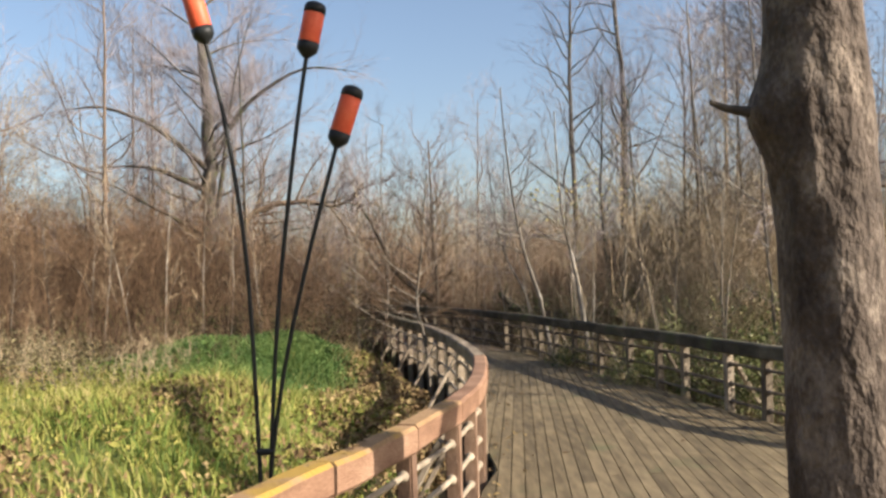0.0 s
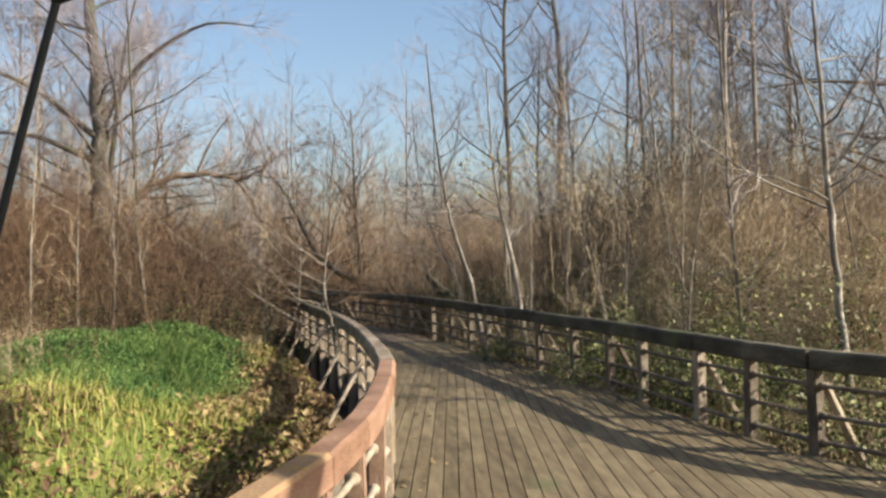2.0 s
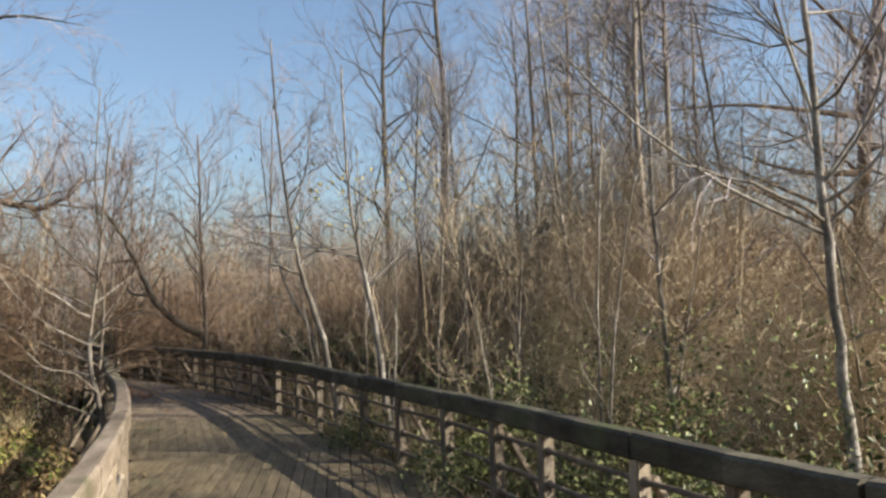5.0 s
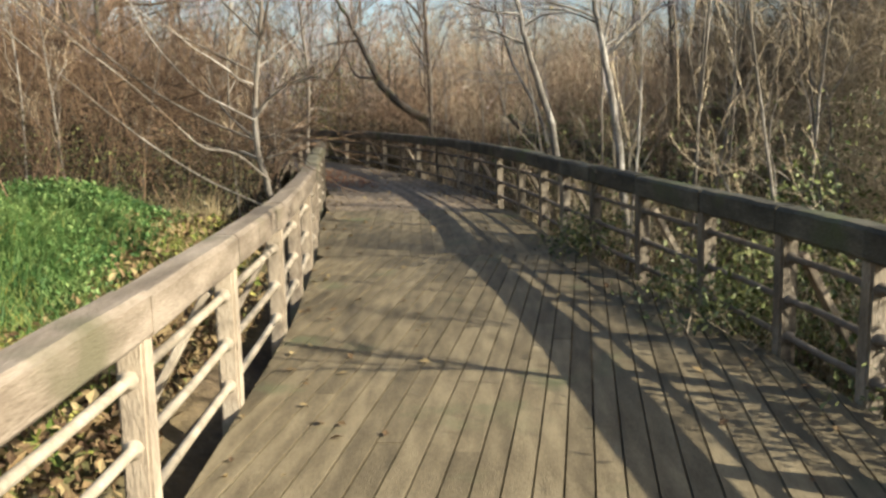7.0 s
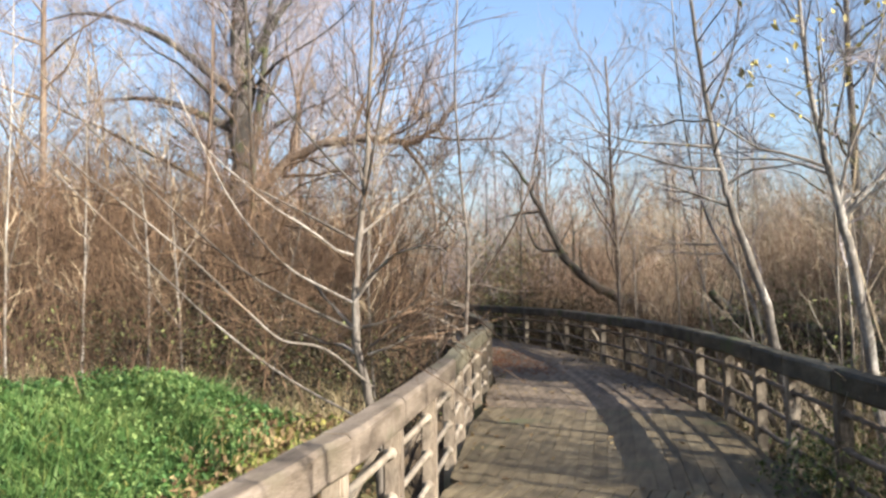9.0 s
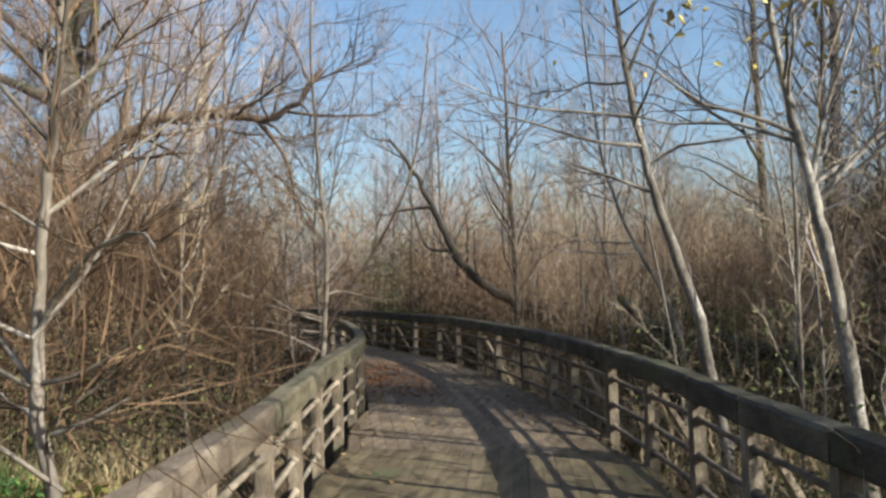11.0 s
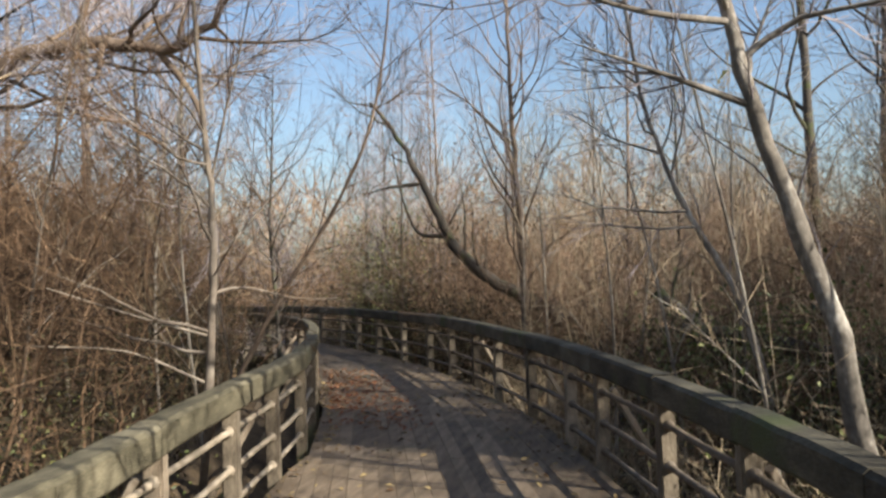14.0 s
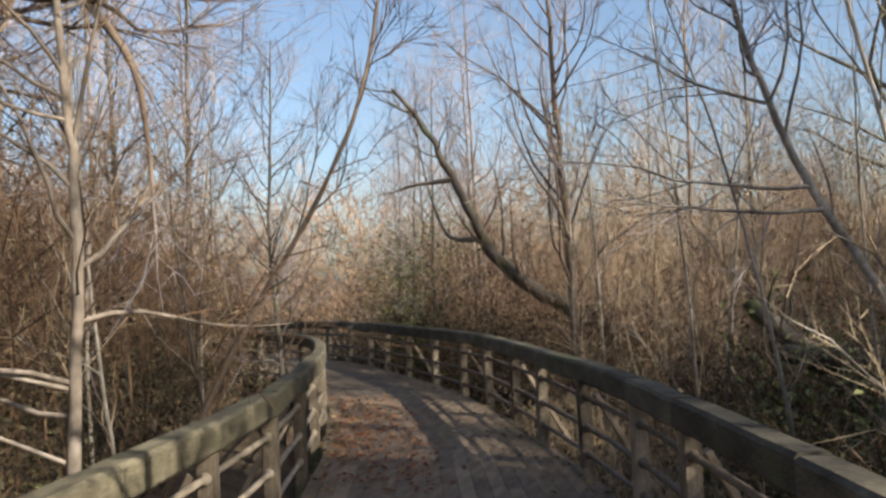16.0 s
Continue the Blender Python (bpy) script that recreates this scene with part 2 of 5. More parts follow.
def lawn(x, y):
    """1 on the grassy clearing beside the boardwalk, 0 in the thicket."""
    edge = 18.6 + 0.9 * np.sin(x * 0.9) - 0.12 * np.clip(-x - 3, 0, 30) + 1.3 * np.exp(-((x + 2.0) / 1.6) ** 2)
    a = np.clip((edge - y) / 1.2, 0, 1) * np.clip((left_x(y) - 0.5 - x) / 0.8, 0, 1)
    return a


def ground_z(x, y):
    x, y = np.asarray(x, float), np.asarray(y, float)
    dl, dr = left_x(y) - x, x - right_x(y)
    under = np.clip(1 - np.maximum(dl * 1.45, dr) / 1.6, 0, 1)
    under = np.where(y > 46, 0, under)
    bumps = 0.06 * np.sin(x * 1.1 - y * 0.9 + 2) + 0.05 * np.sin(x * 1.7 + y * 0.6) + 0.05 * np.sin(x * 0.5 - y * 1.3) + 0.03 * np.sin(x * 3.1 + 2 * y)
    rise = np.clip((dl - 1.4) / 2.3, 0, 1)
    base = np.where(dl > 0, -0.06 + 0.34 * rise * rise * (3 - 2 * rise), -0.18)
    mound = 0.3 * np.exp(-((x + 2.8) / 1.9) ** 2 - ((y - 17.2) / 1.7) ** 2)
    far = np.hypot(x, y - 20)
    return base + bumps + mound - 0.5 * under + np.clip((far - 45) / 80, 0, 1) * 3.0


# ---- mesh helpers ----
def mesh_from(name, verts, faces, mat, smooth_shade=False):
    """verts (n, 3) and faces (m, k) as arrays."""
    me = bpy.data.meshes.new(name)
    verts, faces = np.asarray(verts, np.float32), np.asarray(faces, np.int32)
    k = faces.shape[1]
    me.vertices.add(len(verts))
    me.vertices.foreach_set("co", verts.ravel())
    me.loops.add(faces.size)
    me.loops.foreach_set("vertex_index", faces.ravel())
    me.polygons.add(len(faces))
    me.polygons.foreach_set("loop_start", np.arange(len(faces), dtype=np.int32) * k)
    me.polygons.foreach_set("use_smooth", np.full(len(faces), smooth_shade))
    me.update(calc_edges=True)
    me.materials.append(mat)
    return me


def part(name, bm, mat, parent, label=""):
    """One mesh object under a thing or a part, from a bmesh or a mesh."""
    me = bm
    if isinstance(bm, bmesh.types.BMesh):
        me = bpy.data.meshes.new(name)
        bm.to_mesh(me)
        bm.free()
    if mat and not me.materials:
        me.materials.append(mat)
    ob = new(name, me)
    ob.parent = parent
    return tagged(ob, label)


def thing(name, label, category, group="", kind="", at=(0, 0, 0)):
    ob = new(name)
    ob.empty_display_size = 0.2
    ob.location = at
    return tagged(ob, label, category, group, kind)


def tubes(lines, sides):
    """Tapered tubes along many lines: each a pair of points (n, 3) and radii (n,)."""
    vs, fs, base = [], [], 0
    ang = np.arange(sides) * 2 * math.pi / sides
    ca, sa = np.cos(ang), np.sin(ang)
    for p, r in lines:
        p, r = np.asarray(p, float), np.asarray(r, float)
        t = np.gradient(p, axis=0)
        t /= np.linalg.norm(t, axis=1)[:, None] + 1e-9
        ref = np.array([0.31, 0.95, 0.05]) if abs(t[0, 1]) < 0.8 else np.array([0.95, 0.2, 0.1])
        u = np.cross(t, ref)
        u /= np.linalg.norm(u, axis=1)[:, None] + 1e-9
        v = np.cross(t, u)
        ring = p[:, None] + r[:, None, None] * (u[:, None] * ca[None, :, None] + v[:, None] * sa[None, :, None])
        vs.append(ring.reshape(-1, 3))
        n = len(p)
        i = np.arange(n - 1)[:, None] * sides + np.arange(sides)[None]
        j = np.arange(n - 1)[:, None] * sides + (np.arange(sides)[None] + 1) % sides
        fs.append(np.stack([i, j, j + sides, i + sides], -1).reshape(-1, 4) + base)
        base += n * sides
    return np.concatenate(vs), np.concatenate(fs)


def spikes(origin, tip, radius):
    """Three-sided thin cones from origin to tip, all at once."""
    d = tip - origin
    d /= np.linalg.norm(d, axis=1)[:, None] + 1e-9
    u = np.cross(d, np.array([0.33, 0.91, 0.24]))
    u /= np.linalg.norm(u, axis=1)[:, None] + 1e-9
    v = np.cross(d, u)
    n = len(origin)
    vs = np.empty((n, 4, 3))
    for k in range(3):
        a = 2 * math.pi * k / 3
        vs[:, k] = origin + radius[:, None] * (u * math.cos(a) + v * math.sin(a))
    vs[:, 3] = tip
    f = np.array([[0, 1, 3], [1, 2, 3], [2, 0, 3]])
    return vs.reshape(-1, 3), (f[None] + 4 * np.arange(n)[:, None, None]).reshape(-1, 3)


def sweep(bm, path, section, cap=True):
    """A section (list of side, up) swept along path points, upright."""
    rings = []
    for i, p in enumerate(path):
        a, b = path[max(0, i - 1)], path[min(len(path) - 1, i + 1)]
        d = (Vector(b) - Vector(a)).normalized()
        s = d.cross(Vector((0, 0, 1))).normalized()
        up = s.cross(d)
        rings.append([bm.verts.new(Vector(p) + s * x + up * z) for x, z in section])
    k = len(section)
    for r0, r1 in zip(rings, rings[1:]):
        for i in range(k):
            bm.faces.new((r0[i], r1[i], r1[(i + 1) % k], r0[(i + 1) % k]))
    if cap:
        bm.faces.new(rings[0])
        bm.faces.new(list(reversed(rings[-1])))
    return bm


def box_section(w, z0, z1, c=0.012):
    h = w / 2
    return [(-h, z0 + c), (-h + c, z0), (h - c, z0), (h, z0 + c), (h, z1 - c), (h - c, z1), (-h + c, z1), (-h, z1 - c)]


# ---- ground: one sheet to the horizon ----
def axis_steps(lo, hi, fine):
    inner = np.arange(lo, hi + fine, fine)
    out = np.array([3, 7, 13, 22, 36, 60, 100, 170, 300, 600, 1200])
    return np.concatenate([lo - out[::-1], inner, inner[-1] + out])


gx, gy = axis_steps(-22, 24, 0.35), axis_steps(-8, 56, 0.35)
X, Y = np.meshgrid(gx, gy)
Z = ground_z(X, Y)
nx, ny = len(gx), len(gy)
ii = (np.arange(ny - 1)[:, None] * nx + np.arange(nx - 1)[None]).reshape(-1)
me = mesh_from("ground", np.stack([X, Y, Z], -1).reshape(-1, 3), np.stack([ii, ii + 1, ii + 1 + nx, ii + nx], -1), SOIL, True)
me.attributes.new("lawn", "FLOAT", "POINT").data.foreach_set("value", lawn(X, Y).astype(np.float32).ravel())
tagged(new("ground", me), "dark leaf-littered soil with a mossy clearing", "ground", kind="structure")


# ---- trees ----
rng = np.random.default_rng(7)


def wander(p, d, length, steps, bend, lift):
    pts = [np.array(p, float)]
    d = np.array(d, float)
    for _ in range(steps):
        d = d + rng.normal(0, bend, 3) + np.array([0, 0, lift])
        d /= np.linalg.norm(d)
        pts.append(pts[-1] + d * length / steps)
    return np.array(pts)


def offshoot(parent_dir, spread, up):
    v = rng.normal(0, 1, 3)
    v -= parent_dir * v.dot(parent_dir)
    v /= np.linalg.norm(v) + 1e-9
    d = parent_dir * math.cos(spread) + v * math.sin(spread) + np.array([0, 0, up])
    return d / np.linalg.norm(d)


def along(line, f):
    p, r = line
    s = f * (len(p) - 1)
    i = min(int(s), len(p) - 2)
    w = s - i
    d = p[i + 1] - p[i]
    return p[i] * (1 - w) + p[i + 1] * w, d / (np.linalg.norm(d) + 1e-9), r[i] * (1 - w) + r[i + 1] * w


def refine(points, n=3):
    p = np.array(points, float)
    t = np.arange(len(p))
    q = np.linspace(0, len(p) - 1, (len(p) - 1) * n + 1)
    out = np.stack([np.interp(q, t, p[:, k]) for k in range(3)], 1)
    for _ in range(2):
        out[1:-1] = (out[:-2] + 2 * out[1:-1] + out[2:]) / 4
    return out


def tree(label, trunk, r0, r1, bark, twig, limbs=(), free=10, first=0.35, limb_len=1.6, spread=0.9, lift=0.12, twigs=7, sub=5, twig_len=0.7, name="tree",
         group="bare trees along the boardwalk"):
    """A bare tree: a trunk along given points, given limbs, then free limbs, twigs and fine shoots."""
    root = thing(name, label, "tree", group)
    tp = refine(trunk, 4)
    tp[2:] += rng.normal(0, r0 * 0.12, tp[2:].shape)
    tr = np.linspace(r0, r1, len(tp)) * (1 + rng.normal(0, 0.05, len(tp)))
    tr[0] *= 1.35
    trunk_line = (tp, tr)
    part("trunk", mesh_from("trunk", *tubes([trunk_line], 10), bark, True), None, root)
    lines = []
    for pts in limbs:
        p = refine(pts, 4)
        ra = min(along(trunk_line, 0.5)[2] * 0.5, r0 * 0.42)
        lines.append((p, np.linspace(ra, 0.004, len(p))))
    for k in range(free):
        f = first + (0.99 - first) * (k + rng.random()) / free
        p, d, r = along(trunk_line, f)
        ln = limb_len * (1.15 - 0.6 * f) * rng.uniform(0.7, 1.3)
        q = wander(p, offshoot(d, spread * rng.uniform(0.7, 1.3), 0.1), ln, 7, 0.17, lift)
        lines.append((q, np.linspace(min(r * 0.5, 0.007 + 0.0105 * ln), 0.003, 8)))
    for ln in lines:
        part("limb", mesh_from("limb", *tubes([ln], 6), bark, True), None, root)
    small, o, t, rr = [], [], [], []
    for ln in lines + [trunk_line]:
        for _ in range(twigs):
            p, d, r = along(ln, rng.uniform(0.25, 0.99))
            q = wander(p, offshoot(d, rng.uniform(0.4, 0.95), 0.15), twig_len * rng.uniform(0.5, 1.4), 3, 0.24, lift)
            small.append((q, np.linspace(min(r * 0.6, 0.007), 0.002, 4)))
    for ln in small:
        for _ in range(sub):
            p, d, r = along(ln, rng.uniform(0.15, 0.98))
            o.append(p)
            t.append(p + offshoot(d, rng.uniform(0.3, 0.9), 0.2) * twig_len * rng.uniform(0.2, 0.6))
            rr.append(0.0028)
    v1, f1 = tubes(small, 3)
    v2, f2 = spikes(np.array(o), np.array(t), np.array(rr))
    f1 = np.concatenate([f1[:, [0, 1, 2]], f1[:, [0, 2, 3]]])
    tagged(part("crown", mesh_from("crown", np.concatenate([v1, v2]), np.concatenate([f1, f2 + len(v1)]), twig), None, root), kind="stuff")
    return root


def catkins(parent, spots, size=0.05):
    """Short hanging catkins, narrow at both ends."""
    lines = []
    for x, y, z in spots:
        k = rng.uniform(0.7, 1.3) * size
        p = np.array([(x, y, z), (x + 0.1 * k, y, z - 0.4 * k), (x + 0.15 * k, y, z - k)])
        lines.append((p, np.array([0.002, 0.0065, 0.002])))
    tagged(part("catkin", mesh_from("catkin", *tubes(lines, 5), BARK_DARK, True), None, parent, "dark hanging catkins"), kind="stuff")


pale = "slender pale-barked bare tree beside the boardwalk"
# the bent tree whose low limbs reach over the clearing
low_limbs = [[(-0.37, 15.9, 0.9), (-0.6, 15.7, 1.17), (-0.83, 15.6, 1.19), (-0.96, 15.5, 1.35), (-1.3, 15.3, 1.75), (-1.9, 15, 2.3), (-2.4, 14.8, 2.9)],
    [(-0.49, 15.9, 1.25), (-0.94, 16, 1.43), (-1.37, 16.1, 1.64), (-2.1, 16.2, 2.2), (-2.9, 16.3, 2.9), (-3.4, 16.4, 3.4)],
    [(-0.48, 15.9, 1.42), (-0.29, 16, 1.69), (-0.1, 16.1, 2.15)],
    [(-0.45, 15.9, 1.8), (-0.85, 16, 2), (-1.38, 16.1, 2.25), (-1.9, 16.2, 2.7), (-2.6, 16.3, 3.4)]]
high_limbs = [[(-0.41, 15.9, 2.1), (-0.8, 16, 2.47), (-1.2, 16, 2.97), (-1.5, 16, 3.5), (-1.9, 16, 4.4)],
    [(-0.36, 15.9, 0.66), (-0.9, 16, 0.88), (-1.23, 16, 1.08), (-1.61, 16, 1.36), (-2.3, 16.1, 1.9), (-3, 16.1, 2.5), (-3.5, 16.2, 3.1)]]
side_limbs = [[(-0.41, 15.85, 1.27), (-0.28, 15.8, 1.29), (-0.14, 15.8, 1.35), (0.01, 15.8, 1.47)],
    [(-0.37, 15.85, 1.1), (-0.21, 15.8, 1.15), (-0.06, 15.8, 1.23)],
    [(-0.38, 15.85, 1.13), (-0.26, 15.8, 1.21), (-0.13, 15.8, 1.29)],
    [(-0.49, 15.9, 1.42), (-0.67, 15.8, 1.53), (-0.83, 15.8, 1.61), (-1, 15.8, 1.75), (-1.3, 15.8, 2.1), (-1.7, 15.8, 2.9)],
    [(-0.4, 15.9, 2.05), (-0.2, 15.7, 2.6), (0, 15.6, 3.2)]]
tree("pale many-limbed bare tree leaning by the railing", [(-0.28, 15.9, -0.4), (-0.33, 15.9, 0.5), (-0.38, 15.9, 0.82), (-0.47, 15.9, 1.15), (-0.49, 15.95, 1.43), (-0.44, 15.9, 1.83),
      (-0.40, 15.9, 2.09), (-0.37, 15.9, 2.38), (-0.35, 15.9, 2.8), (-0.25, 15.8, 3.6)], 0.034, 0.009, BARK_LIMB, TWIG,
     low_limbs + high_limbs + side_limbs, free=10, first=0.25, limb_len=1.1, spread=1.0, lift=0.05, twigs=10, sub=3, twig_len=0.6)
# the leaning one over the far railing
over = tree("tall leaning pale-barked tree over the railing", [(2.52, 20.9, -0.5), (2.36, 20.9, 0.4), (2.23, 20.9, 1.24), (2.08, 20.9, 1.72), (1.9, 20.9, 2.25), (1.8, 20.9, 2.7),
      (1.72, 20.9, 3.2), (1.62, 20.9, 3.9), (1.5, 20.9, 5.0), (1.45, 20.9, 6.2)], 0.06, 0.013, BARK_PALE, TWIG_GREY,
     [[(1.76, 20.9, 2.95), (1.3, 20.8, 3.0), (0.8, 20.7, 3.05), (0.2, 20.5, 3.3)], [(1.8, 20.9, 2.7), (1.4, 20.7, 2.72), (0.9, 20.6, 2.9), (0.5, 20.5, 3.0)],
      [(1.88, 20.9, 2.3), (1.5, 20.8, 2.45), (1.1, 20.7, 2.6)], [(1.7, 20.9, 3.3), (2.0, 20.8, 4.0), (2.1, 20.7, 5.0)]], free=12, first=0.45, limb_len=1.7, spread=1.15, lift=0.02, twigs=9, sub=5)
catkins(over, [(rng.uniform(0.3, 2.2), 20.7 + rng.normal(0, 0.35), rng.uniform(2.9, 4.6)) for _ in range(46)], 0.075)
tree("forked pale bare tree behind the railing", [(3.05, 18.8, -0.5), (2.96, 18.8, 0.3), (2.86, 18.8, 1.19), (2.78, 18.8, 1.7), (2.7, 18.8, 2.1), (2.62, 18.8, 2.5), (2.53, 18.8, 2.9),
      (2.46, 18.8, 3.6), (2.4, 18.8, 5.2)], 0.055, 0.012, BARK_PALE, TWIG_GREY, [[(2.7, 18.8, 2.1), (2.79, 18.8, 2.56), (3.01, 18.8, 3.1), (3.2, 18.8, 4.4)],
      [(2.72, 18.8, 2.0), (3.1, 18.7, 2.3), (3.5, 18.6, 2.9)]], free=11, first=0.45, limb_len=1.5, spread=1.1, lift=0.03, twigs=9)
tree("straight bare tree close behind the railing", [(-1.62, 22.2, -0.4), (-1.5, 22.1, 0.4), (-1.4, 22.0, 1.0), (-1.37, 22, 1.5), (-1.36, 22, 2.13), (-1.4, 22, 2.46), (-1.44, 22, 3.0), (-1.5, 22, 4.2),
      (-1.4, 22, 5.6)], 0.034, 0.01, BARK_MID, TWIG, [[(-1.37, 22.0, 2.2), (-1.25, 22, 2.69), (-1.15, 22, 3.0), (-0.9, 22, 4.2)],
      [(-1.45, 22.0, 0.9), (-1.8, 21.7, 1.15), (-2.3, 21.4, 1.2)], [(-1.4, 22.0, 1.2), (-1.75, 21.7, 1.35), (-2.1, 21.3, 1.55)]],
     free=16, first=0.25, limb_len=1.0, spread=1.1, lift=0.02, twigs=7)
tree("bowed slender pale tree past the railing", [(2.6, 24.1, -0.5), (2.42, 24.1, 0.4), (2.28, 24.1, 0.98), (2.17, 24.1, 1.33), (1.94, 24.1, 1.76), (1.73, 24.1, 2.16), (1.58, 24.1, 2.6),
      (1.44, 24.1, 3.12), (1.3, 24.1, 4.4), (1.25, 24.1, 5.6)], 0.038, 0.01, BARK_PALE, TWIG_GREY, [[(1.6, 24.1, 2.5), (1.2, 24.1, 2.65), (0.95, 24.1, 2.85)]], free=11, first=0.45, limb_len=1.5, spread=1.1, lift=0.02, twigs=8)
tree("dark leaning willow stem in the thicket", [(-3.0, 25, -0.2), (-2.5, 25, 0.7), (-2.03, 25, 1.48), (-1.77, 25, 1.83), (-1.45, 25, 2.32), (-1.19, 25, 2.8), (-1.02, 25, 3.33), (-0.93, 25, 3.8), (-0.8, 25, 5.0)],
     0.03, 0.008, BARK_BROWN, TWIG, [[(-2.2, 25, 1.2), (-2.4, 25, 2.2), (-2.3, 25, 3.2)]], free=8, limb_len=1.0)
tree("fan-crowned bare tree standing over the bend", [(-0.2, 30.7, -0.4), (-0.25, 30.7, 0.37), (-0.24, 30.7, 1.39), (-0.29, 30.7, 2.57), (-0.35, 30.7, 3.76), (-0.37, 30.7, 4.9), (-0.4, 30.7, 6.5)],
     0.085, 0.02, BARK_BROWN, TWIG_GREY, [], free=26, first=0.3, limb_len=2.8, spread=0.7, lift=0.06, twigs=10, sub=5, twig_len=1.0)
tree("thick mossy willow bowed over the thicket", [(1.2, 33.4, -0.2), (0.4, 33.2, 0.6), (-0.49, 33, 1.08), (-1.13, 33, 1.43), (-1.77, 33, 1.98), (-2.03, 33, 2.66), (-2.39, 33, 3.36), (-2.75, 33, 4.16), (-3.3, 33, 4.9)],
     0.17, 0.03, BARK_DARK, TWIG, [[(-1.9, 33, 2.3), (-2.5, 33, 2.3), (-2.8, 33, 3.2), (-3.0, 33, 4.5)], [(-2.3, 33, 3.3), (-3.0, 32.9, 3.25), (-3.5, 32.8, 3.1)]], free=14, limb_len=1.8, lift=0.16)
tree("white-barked branching tree behind the railing", [(5.45, 11.8, -0.5), (5.33, 11.8, 0.54), (5.27, 11.8, 1.17), (5.22, 11.8, 2.11), (5.17, 11.8, 2.74), (5.14, 11.8, 3.53), (5.11, 11.8, 4.22), (5.05, 11.8, 6.0)],
     0.05, 0.014, BARK_PALE, TWIG_GREY, [[(5.21, 11.8, 2.15), (4.42, 11.8, 2.49), (3.68, 11.8, 3.0), (3.1, 11.8, 3.6)], [(5.19, 11.8, 2.5), (5.71, 11.8, 3.17), (5.86, 11.8, 3.98), (5.95, 11.8, 5.2)],
      [(5.16, 11.8, 3.0), (4.8, 11.7, 3.8), (4.6, 11.6, 4.9)], [(5.2, 11.8, 2.2), (5.5, 11.7, 2.5), (6.0, 11.6, 2.7)]], free=14, first=0.43, limb_len=1.8, spread=1.15, lift=0.05, twigs=9, sub=5)
tree(pale, [(5.7, 15.2, -0.5), (5.59, 15.2, 0.47), (5.49, 15.2, 1.95), (5.43, 15.2, 3.43), (5.38, 15.2, 5.29), (5.3, 15.2, 7.0)], 0.036, 0.01, BARK_PALE, TWIG_GREY, free=16, first=0.2, limb_len=1.4, spread=1.1, lift=0.03, twigs=8)
tree(pale, [(5.4, 17, -0.5), (5.31, 17, 0.41), (5.18, 17, 1.59), (5.0, 17, 2.94), (4.91, 17, 4.13), (4.8, 17, 5.5)], 0.038, 0.01, BARK_PALE, TWIG_TAN, free=16, first=0.2, limb_len=1.4, spread=1.1, lift=0.03, twigs=8)
tree("tall ivy-darkened tree far behind the thicket", [(9.3, 45, 0), (9.2, 45, 4), (9.22, 45, 8.0), (9.4, 45, 9.9), (9.0, 45, 14.7), (9.0, 45, 18)], 0.27, 0.06, BARK_DARK, TWIG_GREY, free=26, first=0.25, limb_len=5,
     spread=1.05, lift=0.03, twigs=14, sub=7, twig_len=1.8)
tree("tall slender dark tree far behind the thicket", [(6.1, 40, 0), (6.0, 40, 3), (5.94, 40, 6.1), (5.83, 40, 10.7), (6.0, 40, 13), (6.1, 40, 17)], 0.15, 0.04, BARK_DARK, TWIG_GREY, free=26, first=0.2, limb_len=4.2,
     spread=1.05, lift=0.03, twigs=13, sub=7, twig_len=1.6)
tree("old willow with a long arching limb", [(-7.6, 24.6, 0), (-7.0, 24.6, 1.6), (-6.2, 24.5, 2.7), (-5.68, 24.5, 3.19), (-5.22, 24.5, 3.65), (-4.48, 24.5, 3.94), (-3.68, 24.5, 3.98), (-2.98, 24.5, 3.8), (-2.6, 24.4, 3.9), (-2.1, 24.3, 4.4)],
     0.13, 0.03, BARK_BROWN, TWIG_GREY, [[(-3.1, 24.5, 3.85), (-2.65, 24.5, 3.29), (-2.5, 24.4, 2.5), (-2.5, 24.4, 1.8)], [(-4.0, 24.5, 3.95), (-3.6, 24.4, 4.8), (-2.9, 24.3, 5.6)],
      [(-5.0, 24.5, 3.8), (-4.9, 24.4, 4.8), (-4.3, 24.3, 6.2)]], free=22, first=0.35, limb_len=2.6, spread=1.0, lift=0.07, twigs=17, sub=7, twig_len=0.8)
tree("large twin-stemmed bare willow over the thicket", [(-6.5, 25.6, 0), (-6.55, 25.6, 2), (-6.61, 25.6, 3.9), (-6.62, 25.6, 5.7), (-6.7, 25.6, 7.7), (-6.9, 25.6, 10.5)], 0.3, 0.09, BARK_DARK, TWIG_GREY,
     [[(-6.5, 25.6, 3.2), (-6.2, 25.6, 5.2), (-5.9, 25.6, 7.5), (-5.2, 25.6, 10)], [(-6.5, 25.6, 5.6), (-5.4, 25.4, 7.0), (-3.8, 25.2, 7.9), (-2.2, 25, 7.6)],
      [(-6.6, 25.6, 5.0), (-8.0, 25.3, 6.3), (-9.5, 25, 6.9), (-11, 24.8, 6.6)], [(-6.6, 25.6, 4.4), (-8.2, 25.3, 5.2), (-10, 25, 5.1)]], free=30, first=0.25, limb_len=4.2, spread=1.05, lift=0.04, twigs=34, sub=12, twig_len=1.3)
